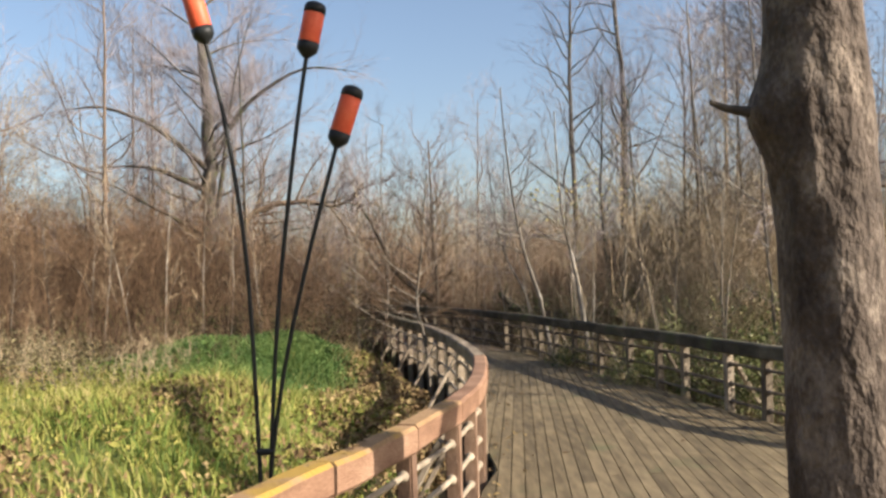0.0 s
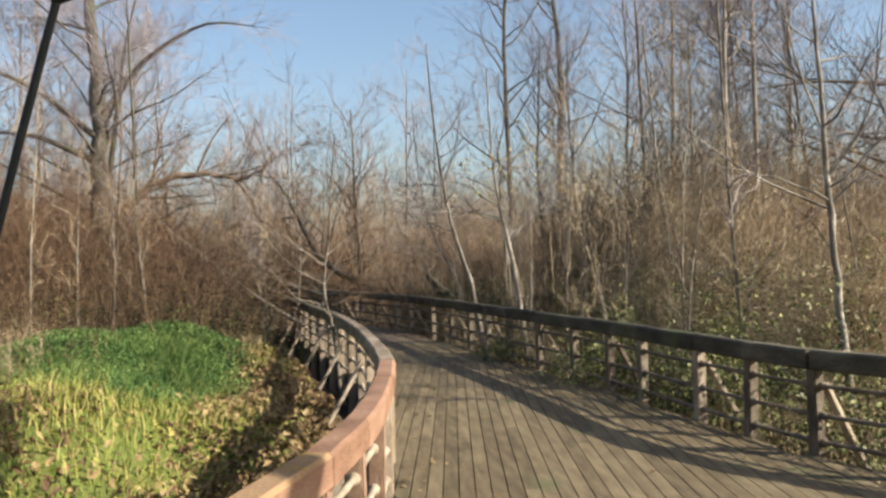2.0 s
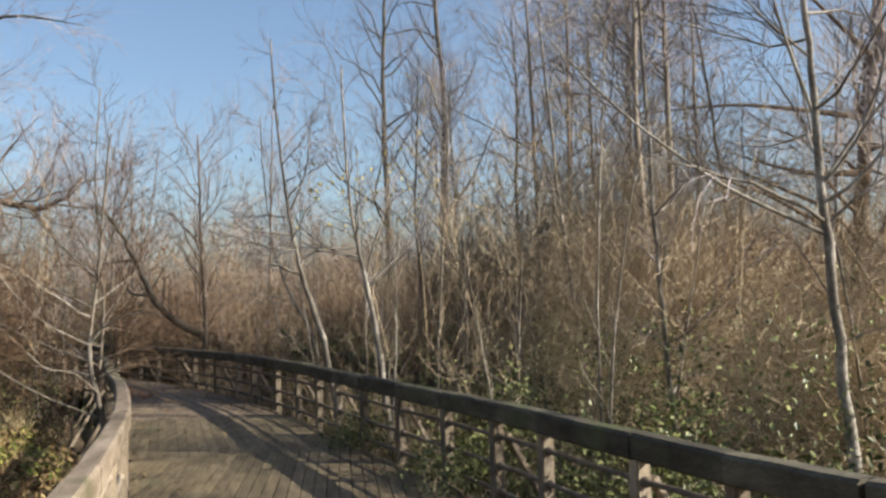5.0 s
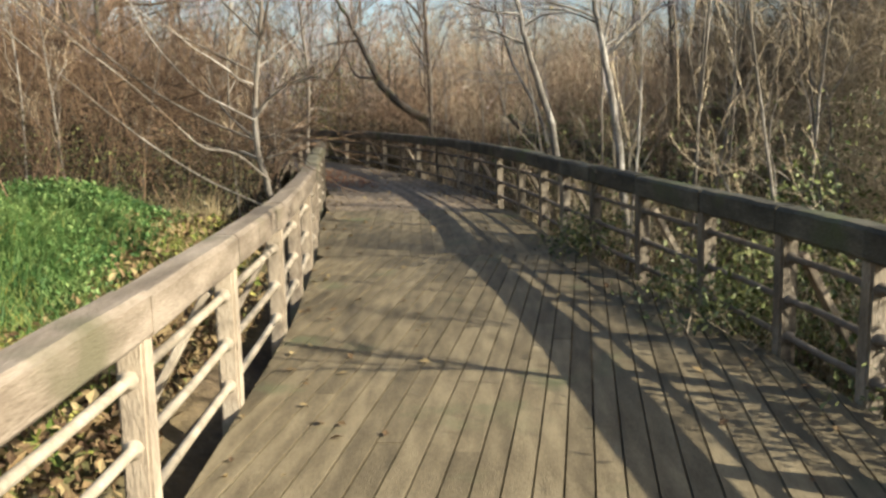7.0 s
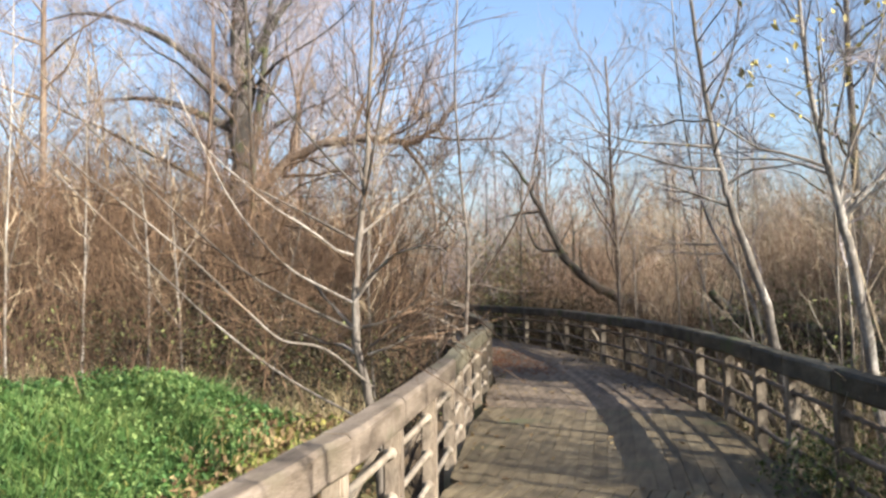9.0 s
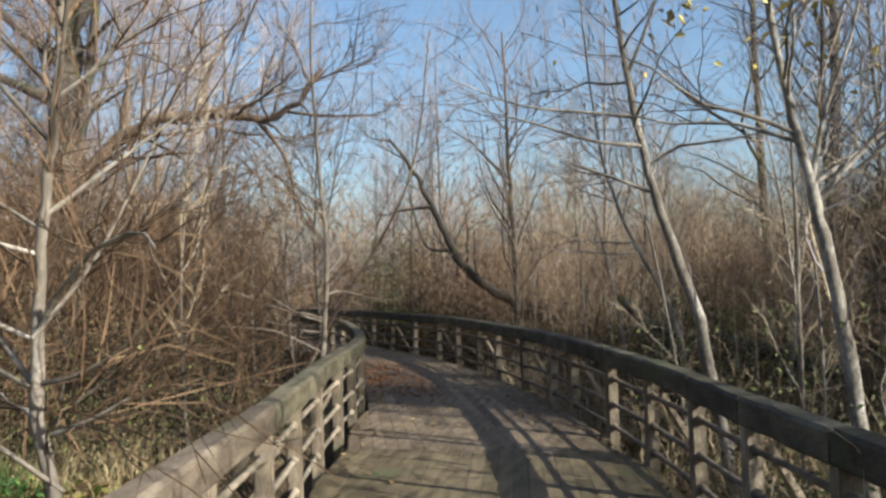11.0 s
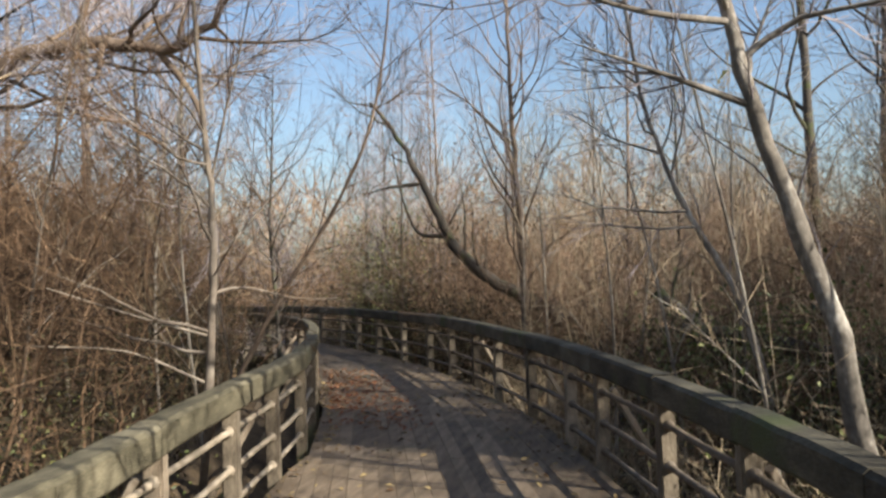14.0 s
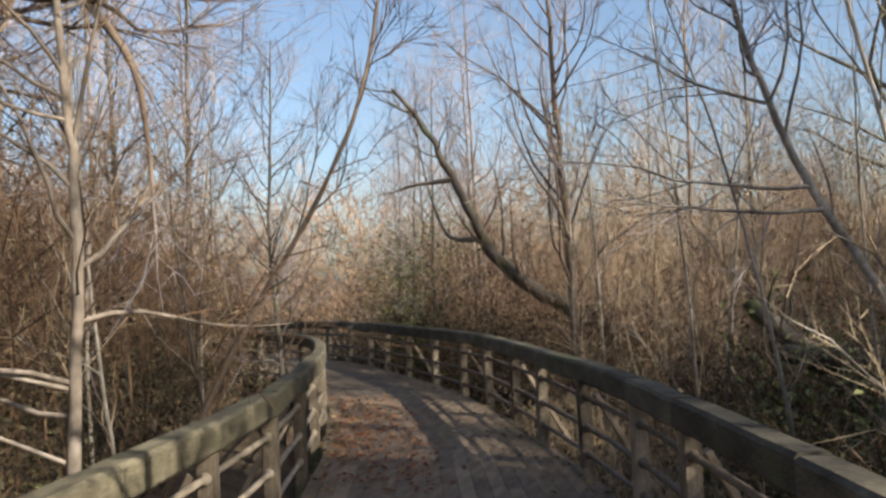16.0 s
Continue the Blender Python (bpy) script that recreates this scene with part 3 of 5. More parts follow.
tree("stout grey tree with level limbs behind the thicket", [(12.4, 21.5, -0.3), (12.5, 21.5, 1.0), (12.55, 21.5, 2.34), (12.73, 21.5, 4.4), (13.08, 21.5, 6.25), (13.28, 21.5, 7.5), (13.4, 21.5, 11)],
     0.24, 0.07, BARK_BROWN, TWIG_GREY, [[(12.85, 21.5, 5.2), (11.5, 21.4, 5.3), (9.85, 21.2, 5.36), (7.35, 21, 5.0)], [(13.1, 21.5, 6.4), (12, 21.3, 7.2), (10.6, 21.2, 8.3)],
      [(12.7, 21.5, 4.1), (11.1, 21.2, 4.05), (9.3, 21, 4.5)], [(13.0, 21.5, 6.0), (14.5, 21.3, 7.0), (16, 21, 7.6)]], free=24, first=0.2, limb_len=4.6, spread=1.1, lift=0.02, twigs=14, sub=7, twig_len=1.4)
tree("leaning bare tree by the start of the boardwalk", [(7.8, 1.6, -0.4), (6.7, 2.4, 2.2), (5.9, 3.35, 4.45), (6.2, 4.9, 5.4), (6.5, 6.2, 6.1), (6.8, 7.5, 7.2)], 0.2, 0.09, BARK_BROWN, TWIG_GREY,
     free=7, first=0.8, limb_len=1.6)
tree("thin bare tree at the edge of the thicket", [(-5.4, 21.9, -0.1), (-5.28, 21.9, 0.74), (-5.14, 21.9, 2.91), (-5.04, 21.9, 4.19), (-5.0, 21.9, 5.4)], 0.045, 0.01, BARK_BROWN, TWIG, free=12, limb_len=1.2)

# added out of view to cast the dark band across the deck
IVY_TRUNK = (16.2, 17.8)
tree("unseen ivy-clad trunk added to shade the deck", [(16.2, 17.8, -0.4), (16.2, 17.8, 4), (16.15, 17.8, 8), (16.2, 17.85, 12.0), (16.2, 17.9, 15)], 0.3, 0.08, BARK_DARK, TWIG_GREY, free=12, first=0.5, limb_len=1.1, twigs=10, sub=5)

haze = tree("bare tree with a dense haze of fine grey twigs", [(5.4, 29.8, -0.4), (5.45, 29.8, 2), (5.3, 29.9, 4.2), (5.4, 29.8, 6.4), (5.5, 29.9, 8.6)], 0.07, 0.012, BARK_DARK, TWIG_GREY, free=38, first=0.2, limb_len=2.3, spread=0.9,
            lift=0.06, twigs=12, sub=5, twig_len=0.95)
for x, y, turn, size in ((7.6, 27.6, 1.2, 1.1), (9.8, 25.6, 2.9, 1.2), (6.9, 32.6, 4.1, 1.1), (11.2, 29.2, 5.3, 1.25), (-3.85, 29.3, 0.6, 0.6)):
    copy_thing(haze, Matrix.Translation((x, y, float(ground_z(x, y)))) @ Matrix.Rotation(turn, 4, "Z") @ Matrix.Scale(size, 4) @ Matrix.Translation((-5.4, -29.8, 0)))

crowned = tree("bare tree with a high crown of fine twigs behind the railing", [(7.0, 18.9, -0.4), (7.05, 18.9, 2), (6.95, 19.0, 4.4), (7.0, 18.9, 6.6), (7.1, 19.0, 9.0)], 0.075, 0.012, BARK_MID, TWIG_GREY, free=32, first=0.57, limb_len=2.0,
               spread=1.0, lift=0.1, twigs=13, sub=6, twig_len=0.9)
copy_thing(crowned, Matrix.Translation((8.0, 20.0, 0)) @ Matrix.Rotation(2.2, 4, "Z") @ Matrix.Scale(1.06, 4) @ Matrix.Translation((-7.0, -18.9, 0)))

# young trees of three builds, repeated through the woods beyond
kinds = []
for k, (h, bark, tw) in enumerate(((7.5, BARK_MID, TWIG_GREY), (9.0, BARK_BROWN, TWIG_GREY), (6.0, BARK_MID, TWIG_TAN), (8.0, BARK_DARK, TWIG_GREY))):
    lean = rng.normal(0, 0.25, 2)
    pts = [(lean[0] * f * f, lean[1] * f * f, f * h - 0.3) for f in np.linspace(0, 1, 7)]
    kinds.append(tree("bare young tree in the winter woods", pts, 0.02 + 0.0042 * h, 0.01, bark, tw, free=24, first=0.15, limb_len=0.25 * h, spread=0.95, lift=0.05, twigs=10, sub=5, twig_len=0.9,
                      group="bare trees in the woods"))
SPOTS = [(8.3, 22.4), (7.9, 25.0), (9.8, 21.0), (2.4, 35.0), (11.5, 26), (1.4, 38.0), (13.5, 19.5), (14, 31), (12, 37), (-8.5, 22.5), (-10.5, 27), (-5.5, 28.5), (-8.0, 31), (-12.5, 23), (-14.5, 28), (-5.0, 23.2), (-11.5, 33.5), (-3.9, 41.5), (-1.0, 43), (-6.5, 46), (3.5, 43), (-14, 45), (-17, 34)]
MORE_SPOTS = [(14.5, 19.0), (8.6, 14.2), (-9.5, 29.5), (-13.5, 25.5), (-8.2, 34.5), (-21, 30), (-12, 37), (18, 27), (20, 33), (15.5, 24), (-3.0, 38.0), (0.6, 40.5), (17, 17.5), (-16, 21.5), (-19, 26)]
TALL_SPOTS = [(6.5, 22.6), (7.4, 21.9)]
for n, (x, y) in enumerate(SPOTS + MORE_SPOTS + TALL_SPOTS):
    k = kinds[n % 4 if n < 38 else n % 2 * 2]
    size = (1.0 if n < 38 else 1.15) + 0.5 * min(1, max(0, (abs(x) - 6) / 6)) + 0.12 * math.sin(n * 1.7)
    m = Matrix.Translation((x, y, float(ground_z(x, y)))) @ Matrix.Scale(size, 4) @ Matrix.Rotation(n * 2.4, 4, "Z") @ Matrix.Rotation(0.05 * math.sin(n), 4, "X")
    if n < 4:
        k.matrix_basis = m
    else:
        m = m @ Matrix.Diagonal((*[1 / v for v in k.scale], 1))
        copy_thing(k, m)


# dark stems close by the far bend
for n, (x, y) in enumerate([(-4.3, 37.0), (-5.1, 38.6), (-5.9, 40.8), (-3.4, 35.4), (-8.6, 34.4)]):
    k = kinds[3]
    m = Matrix.Translation((x, y, float(ground_z(x, y)))) @ Matrix.Scale(0.62 + 0.05 * n, 4) @ Matrix.Rotation(n * 1.7, 4, "Z") @ Matrix.Rotation(0.12 * math.sin(n * 2.0), 4, "Y")
    copy_thing(k, m @ Matrix.Diagonal((*[1 / v for v in k.scale], 1)))


# slim saplings standing close behind the railings
saplings = []
for k, (h, bend) in enumerate(((4.2, 0.5), (5.0, -0.35), (3.6, 0.25))):
    pts = [(bend * f * f, 0.15 * math.sin(3 * f + k), f * h - 0.4) for f in np.linspace(0, 1, 7)]
    saplings.append(tree("slim pale sapling behind the railing", pts, 0.019, 0.005, BARK_LIMB, TWIG_TAN, free=9, first=0.3, limb_len=0.9, spread=0.7, lift=0.08, twigs=5, sub=4, twig_len=0.4,
                         name="sapling", group="saplings by the railing"))
BY_RIGHT = [(0.7, 13.2), (1.3, 14.1), (0.6, 15.0), (1.0, 15.5), (0.5, 16.0), (1.6, 16.3), (0.8, 17.1), (1.2, 17.7), (0.6, 18.2), (1.8, 18.9), (0.7, 19.6), (1.1, 20.1), (1.5, 21.8), (0.8, 22.6), (2.0, 22.9), (1.0, 24.9), (0.6, 26.0), (1.5, 27.2), (0.8, 28.4), (2.2, 12.3), (2.6, 15.2), (2.4, 17.2), (0.9, 30.3), (1.9, 25.6)]
BY_LEFT = [(0.9, 19.9), (2.6, 25.2), (0.8, 23.6), (1.4, 24.6), (1.9, 22.8), (1.0, 26.3), (2.4, 20.3), (1.2, 28.0), (3.2, 19.4), (4.4, 19.2), (5.0, 18.9), (5.9, 19.3), (6.5, 18.6), (7.4, 18.9), (8.3, 18.5), (3.9, 19.9), (6.9, 19.8)]
for n, (d, y, side) in enumerate([(*p, 1) for p in BY_RIGHT] + [(*p, -1) for p in BY_LEFT]):
    x = float(right_x(y)) + 0.1 + d if side > 0 else float(left_x(y)) - 0.1 - d
    k = saplings[n % 3]
    m = Matrix.Translation((x, y, float(ground_z(x, y)))) @ Matrix.Rotation(n * 1.9, 4, "Z") @ Matrix.Rotation(0.1 * math.sin(n * 1.3), 4, "Y")
    if n < 3:
        k.matrix_basis = m
    else:
        copy_thing(k, m)


def patch(x, y):
    return 0.5 + 0.5 * np.sin(x * 1.3 + 1.2 * np.sin(y * 0.8)) * np.sin(y * 0.9 + 0.6 * x)


def green(x, y):
    """Where the fresh weeds stand thick."""
    return lawn(x, y) * np.clip((left_x(y) - x - 1.45) / 0.9, 0, 1) * np.clip(1.4 - np.hypot((x + 2.5) / 2.9, (y - 16.8) / 2.55), 0, 1) * (0.55 + 0.45 * patch(x * 1.4 + 2, y * 1.1))


# ---- thickets ----
def thicket(name, label, spots, heights, mat, twigs=10, sub=2, thick=0.009, lean=0.35, tlen=0.8, low=0.15):
    """Upright stems with side twigs, many at once."""
    n = len(spots)
    base = np.column_stack([spots, ground_z(spots[:, 0], spots[:, 1]) - 0.05])
    heights = heights * (0.72 + 0.3 * np.sin(spots[:, 0] * 0.9 + 0.7 * np.sin(spots[:, 1] * 0.8)) * np.sin(spots[:, 1] * 0.7) + 0.28 * rng.random(n))
    ln = rng.normal(0, lean, (n, 2)) * heights[:, None] * np.where(rng.random(n) < 0.35, 1.3, 0.4)[:, None]
    bow = rng.normal(0, 0.1, (n, 2)) * heights[:, None]
    K = 5
    f = np.linspace(0, 1, K)
    P = np.empty((n, K, 3))
    for k in range(K):
        P[:, k, :2] = base[:, :2] + ln * f[k] ** 1.5 + bow * math.sin(math.pi * f[k])
        P[:, k, 2] = base[:, 2] + heights * f[k]
    r = rng.uniform(0.6, 1.5, n) * thick
    vs = np.empty((n, K, 3, 3))
    for k in range(K):
        for s in range(3):
            a = 2 * math.pi * s / 3
            vs[:, k, s] = P[:, k] + (r * (1 - 0.8 * f[k]))[:, None] * np.array([math.cos(a), math.sin(a), 0])
    tri = []
    for k in range(K - 1):
        for s in range(3):
            a, b = k * 3 + s, k * 3 + (s + 1) % 3
            tri += [[a, b, b + 3], [a, b + 3, a + 3]]
    F = (np.array(tri)[None] + (K * 3) * np.arange(n)[:, None, None]).reshape(-1, 3)
    V = vs.reshape(-1, 3)

    def shoots(Q, hts, m, lo, hi, length, rad):
        idx = np.repeat(np.arange(len(Q)), m)
        ff = rng.uniform(lo, hi, len(idx)) * (Q.shape[1] - 1)
        i = np.minimum(ff.astype(int), Q.shape[1] - 2)
        w = (ff - i)[:, None]
        o = Q[idx, i] * (1 - w) + Q[idx, i + 1] * w
        d = Q[idx, i + 1] - Q[idx, i]
        d /= np.linalg.norm(d, axis=1)[:, None] + 1e-9
        v = d * 0.55 + rng.normal(0, 0.6, o.shape) + np.array([0, 0, 0.12])
        v /= np.linalg.norm(v, axis=1)[:, None]
        L = length * rng.uniform(0.35, 1.3, len(idx)) * np.sqrt(hts[idx] / 3)
        return o, o + v * L[:, None], np.full(len(idx), rad), hts[idx]

    o, t, rr, hh = shoots(P, heights, twigs, low, 0.98, tlen, thick * 0.5)
    O, T, R = [o], [t], [rr]
    if sub:
        o2, t2, r2, _ = shoots(np.stack([o, t], 1), hh, sub, 0.15, 0.97, tlen * 0.6, thick * 0.34)
        O.append(o2), T.append(t2), R.append(r2)
    V2, F2 = spikes(np.concatenate(O), np.concatenate(T), np.concatenate(R))
    me = mesh_from(name, np.concatenate([V, V2]), np.concatenate([F, F2 + len(V)]), mat)
    return tagged(new(name, me), label, "thicket", kind="stuff")


def scatter(n, x0, x1, y0, y1, keep):
    out = np.empty((0, 2))
    while len(out) < n:
        c = np.column_stack([rng.uniform(x0, x1, n * 2), rng.uniform(y0, y1, n * 2)])
        out = np.concatenate([out, c[keep(c[:, 0], c[:, 1])]])
    return out[:n]


def left_wood(x, y):
    return (left_x(y) - x > 0.7 + 0.6 * np.clip((y - 22) / 4, 0, 1)) & (lawn(x, y) < 0.1) & (y > 15)


def right_wood(x, y):
    return (x - right_x(y) > 0.9 + 1.6 * np.clip((19 - y) / 4, 0, 1)) & (y > 11 - 0.2 * x)


s = scatter(860, -13, -0.5, 17, 31, left_wood)
thicket("thicket", "dense red-brown willow brush, leafless", s, rng.uniform(1.8, 3.9, len(s)), TWIG, 17, 3, low=0.38)
s = scatter(460, -24, -2, 15, 50, lambda x, y: left_wood(x, y) & (np.hypot(x + 5, y - 24) > 8))
thicket("thicket", "leafless brown brush further in", s, rng.uniform(3.4, 6.6, len(s)), TWIG, 16, 3, 0.012, tlen=1.2)
s = scatter(480, 1, 13, 11, 34, lambda x, y: right_wood(x, y) & ((y < 19.5) | (x - right_x(y) > 3)) & (np.sin(y * 2.1 + x * 0.935) > np.where((y > 12.5) & (y < 20), 0.45, 0.25)))
thicket("thicket", "leafless tan brush behind the railing", s, rng.uniform(1.8, 5.0, len(s)), TWIG_TAN, 15, 3, 0.0075, lean=0.33)
s = scatter(100, -1, 9, 22, 31, lambda x, y: (x - right_x(y) > 0.5) & (x - right_x(y) < 2.8) & (np.sin(y * 2.1 + x * 0.935) > 0.35))
thicket("thicket", "low tangled brush shading the bend", s, rng.uniform(1.0, 2.4, len(s)), TWIG, 14, 3, 0.009)
s = scatter(24, 3.6, 8.2, 17.6, 24, lambda x, y: (x > 3.6) & (np.sin(y * 2.1 + x * 0.935) > 0.45))
thicket("thicket", "tall dense brush standing behind the bend", s, rng.uniform(4.0, 5.8, len(s)), TWIG_TAN, 17, 3, 0.010, lean=0.2)
s = scatter(45, -1, 9, 22.5, 31, lambda x, y: (x - right_x(y) > 1.0) & (x - right_x(y) < 3.6) & (np.sin(y * 2.1 + x * 0.935) > 0.1))
thicket("thicket", "slim leafless stems crowding behind the railing", s, rng.uniform(2.4, 4.6, len(s)), TWIG_TAN, 12, 3, 0.0075, lean=0.12)
s = scatter(280, -2, 9, 9.6, 31, lambda x, y: (x - right_x(y) > 0.3) & (x - right_x(y) < 1.2) & (np.sin(y * 2.9 + x * 1.29) > -0.3 - 0.05 * (y - 14)))
thicket("scrub", "low bramble stems close behind the railing", s, rng.uniform(0.6, 1.4, len(s)), TWIG_TAN, 12, 2, 0.006, tlen=0.5)
s = scatter(200, -12, -4.2, 10.5, 18, lambda x, y: (rng.random(len(x)) < np.clip((y - 9.5 + (-x - 4) * 0.6) / 6, 0, 1) * patch(x * 0.9, y * 0.8)))
thicket("scrub", "dry brown scrub across the clearing", s, rng.uniform(0.4, 1.1, len(s)), TWIG_TAN, 14, 3, 0.005, tlen=0.45)
s = scatter(300, -11, 1, 31, 44, lambda x, y: ((x - right_x(y) > 0.5) & (x - right_x(y) < 3)) | ((left_x(y) - x > 1.2) & (left_x(y) - x < 4)))
thicket("thicket", "low dark brush crowding the far bend", s, rng.uniform(1.8, 3.2, len(s)), TWIG, 15, 3, 0.009, lean=0.2, low=0.05)
s = scatter(170, -11, -1.5, 13.6, 19.5, lambda x, y: (left_x(y) - x > 2.6) & (rng.random(len(x)) < np.clip((y - 13.4) / 4, 0, 1) * patch(x * 1.1, y)) & (green(x, y) < 0.75))
thicket("scrub", "low brown scrub at the back of the clearing", s, rng.uniform(0.7, 1.9, len(s)), TWIG, 16, 3, 0.007, tlen=0.6)
s = scatter(340, -3, 26, 20, 52, lambda x, y: right_wood(x, y) & (x - right_x(y) > 5))
thicket("thicket", "pale tan winter brush in the distance", s, np.where(s[:, 1] < 26 + 0.3 * s[:, 0], rng.uniform(4.0, 7.0, len(s)), rng.uniform(2.6, 4.6, len(s))), TWIG_FAR, 16, 3, 0.012, tlen=1.3)
s = scatter(220, -60, 60, 46, 95, lambda x, y: np.abs(x) > -1)
thicket("far_woods", "far bank of bare winter woods", s, rng.uniform(3.6, 6.6, len(s)), TWIG_FAR, 15, 2, 0.028, tlen=2.4)
# out of view: two stands added to cut the sky's fill on the walk
s = scatter(220, -34, 34, -26, 8, lambda x, y: np.hypot(x - 2, y - 6) > 17)
thicket("woods_behind", "unseen bare woods added round the start to block sky light", s, rng.uniform(5.0, 7.5, len(s)), TWIG, 10, 2, 0.04, tlen=2.6, lean=0.1)
s = scatter(170, -24, 6, -20, 6, lambda x, y: (np.hypot(x - 1, y - 3) > 15) & ((x < -9) | (y < -6)))
thicket("woods_behind", "unseen taller woods added behind the start to block sky light", s, rng.uniform(8.0, 12.0, len(s)), TWIG, 12, 3, 0.05, tlen=3.0, lean=0.1)


def hummock(label, mounds, n, mat, length=0.6, thick=0.0055):
    """Rounded masses of fine crossing shoots: each mound is a place, its half-widths and its height."""
    for x, y, rx, ry, h in mounds:
        a, up = rng.uniform(0, 2 * math.pi, n), rng.beta(1.4, 1.1, n)
        out = np.column_stack([np.cos(a) * np.sqrt(1 - up ** 2), np.sin(a) * np.sqrt(1 - up ** 2), up])
        lump = 1 + 0.16 * np.sin(a * 3 + x) * np.sin(up * 7 + y) + 0.12 * np.sin(a * 7 + up * 9 + y)
        depth = rng.beta(3.2, 1.1, n) * lump
        o = out * depth[:, None] * np.array([rx, ry, h]) + np.array([x, y, float(ground_z(x, y))])
        d = out * 0.55 + rng.normal(0, 0.55, (n, 3)) + np.array([0, 0, 0.3])
        d /= np.linalg.norm(d, axis=1)[:, None]
        t = o + d * (length * rng.uniform(0.5, 1.5, n))[:, None]
        k = np.repeat(np.arange(n), 2)
        f = rng.uniform(0.15, 0.85, len(k))[:, None]
        o2 = o[k] * (1 - f) + t[k] * f
        d2 = d[k] * 0.6 + rng.normal(0, 0.6, o2.shape)
        d2 /= np.linalg.norm(d2, axis=1)[:, None]
        t2 = o2 + d2 * (length * 0.55 * rng.uniform(0.5, 1.5, len(k)))[:, None]
        v, fc = spikes(np.concatenate([o, o2]), np.concatenate([t, t2]), np.concatenate([np.full(n, thick), np.full(len(k), thick * 0.7)]))
        tagged(new("brush", mesh_from("brush", v, fc, mat)), label, "brush", "brush mounds", "stuff")


hummock("rounded mass of fine tan winter twigs", [(9.6, 19.6, 2.0, 1.6, 3.2), (8.4, 23.6, 1.8, 1.6, 3.6), (12.2, 16.2, 2.2, 1.8, 2.6), (12.0, 24.6, 2.4, 2.0, 3.6),
        (6.2, 27.6, 1.8, 1.6, 3.0), (3.9, 29.2, 1.2, 1.0, 2.3), (3.1, 31.6, 1.2, 1.1, 2.6), (9.2, 29.8, 2.6, 2.2, 3.8), (2.8, 36.2, 2.4, 2.2, 3.8), (6.2, 34.2, 2.6, 2.4, 4.4), (10.2, 35.2, 2.9, 2.8, 4.8), (-0.4, 40.2, 2.5, 2.3, 4.6),
        (4.2, 41.2, 2.8, 2.6, 5.6), (-4.2, 44.2, 2.9, 2.5, 5.0)], 1600, TWIG_FAR, 0.65, 0.0065)
hummock("tall stand of fine tan twigs behind the railing", [(6.4, 18.8, 1.5, 0.7, 2.8), (7.8, 21.2, 1.6, 0.8, 4.6), (6.4, 25.0, 1.6, 0.8, 4.2),
        (5.7, 16.2, 1.4, 0.8, 3.4), (7.6, 17.6, 1.6, 0.9, 3.7), (5.9, 12.9, 0.9, 0.9, 1.9), (7.4, 13.4, 1.3, 1.2, 2.7)], 1500, TWIG_STRAW)
hummock("dense brown bush with fine twigs behind the railing", [(5.5, 23.5, 1.5, 0.9, 3.9), (7.2, 23.0, 1.5, 0.9, 4.3), (9.2, 22.2, 1.7, 0.9, 4.8)], 2200, TWIG_BUSH, 0.62, 0.006)
hummock("rounded mass of fine red-brown willow twigs", [(-5.4, 23.6, 1.9, 1.8, 3.1), (-7.6, 22.6, 2.1, 1.9, 3.5), (-8.2, 26.6, 2.3, 2.3, 4.1), (-10.9, 23.6, 2.3, 2.1, 3.9),
        (-11.6, 28.2, 2.5, 2.5, 4.5), (-14.2, 24.6, 2.5, 2.5, 4.3), (-9.6, 32.0, 2.1, 2.0, 4.1)], 2200, TWIG_RUST)
hummock("far bank of hazy bare twigs", [(x, 56 + 5 * math.sin(x), 5.2, 3.5, 6.6 + 0.9 * math.sin(x * 0.7)) for x in range(-34, 40, 7)], 900, TWIG_FAR, 1.6, 0.024)


# ---- leaves and grass ----
def leaves(name, label, category, pos, size, mat, flat=0.5):
    """Small folded leaves, each two triangles on a bent midrib."""
    n = len(pos)
    a = rng.uniform(0, 2 * math.pi, n)
    tilt = rng.normal(0, flat, n)
    roll = rng.normal(0, flat, n)
    sz = size * rng.uniform(0.5, 1.4, n)
    ax = np.stack([np.cos(a) * np.cos(tilt), np.sin(a) * np.cos(tilt), np.sin(tilt)], 1)
    sd = np.stack([-np.sin(a) * np.cos(roll), np.cos(a) * np.cos(roll), np.sin(roll)], 1)
    up = np.cross(ax, sd)
    v = np.stack([pos - ax * sz[:, None], pos + sd * sz[:, None] * 0.6 + up * sz[:, None] * 0.25, pos + ax * sz[:, None],
                  pos - sd * sz[:, None] * 0.6 + up * sz[:, None] * 0.25], 1)
    f = np.array([[0, 1, 2], [0, 2, 3]])
    me = mesh_from(name, v.reshape(-1, 3), (f[None] + 4 * np.arange(n)[:, None, None]).reshape(-1, 3), mat)
    return tagged(new(name, me), label, category, kind="stuff")


def clumps(centres, n, spread, zr):
    c = np.array(centres)
    k = rng.integers(0, len(c), n)
    p = c[k][:, :2] + rng.normal(0, 1, (n, 2)) * spread
    p = p[(p[:, 0] - right_x(p[:, 1]) > 0.22) | (left_x(p[:, 1]) - p[:, 0] > 0.22)]
    return np.column_stack([p, ground_z(p[:, 0], p[:, 1]) + rng.beta(1.3, 1.6, len(p)) * zr])


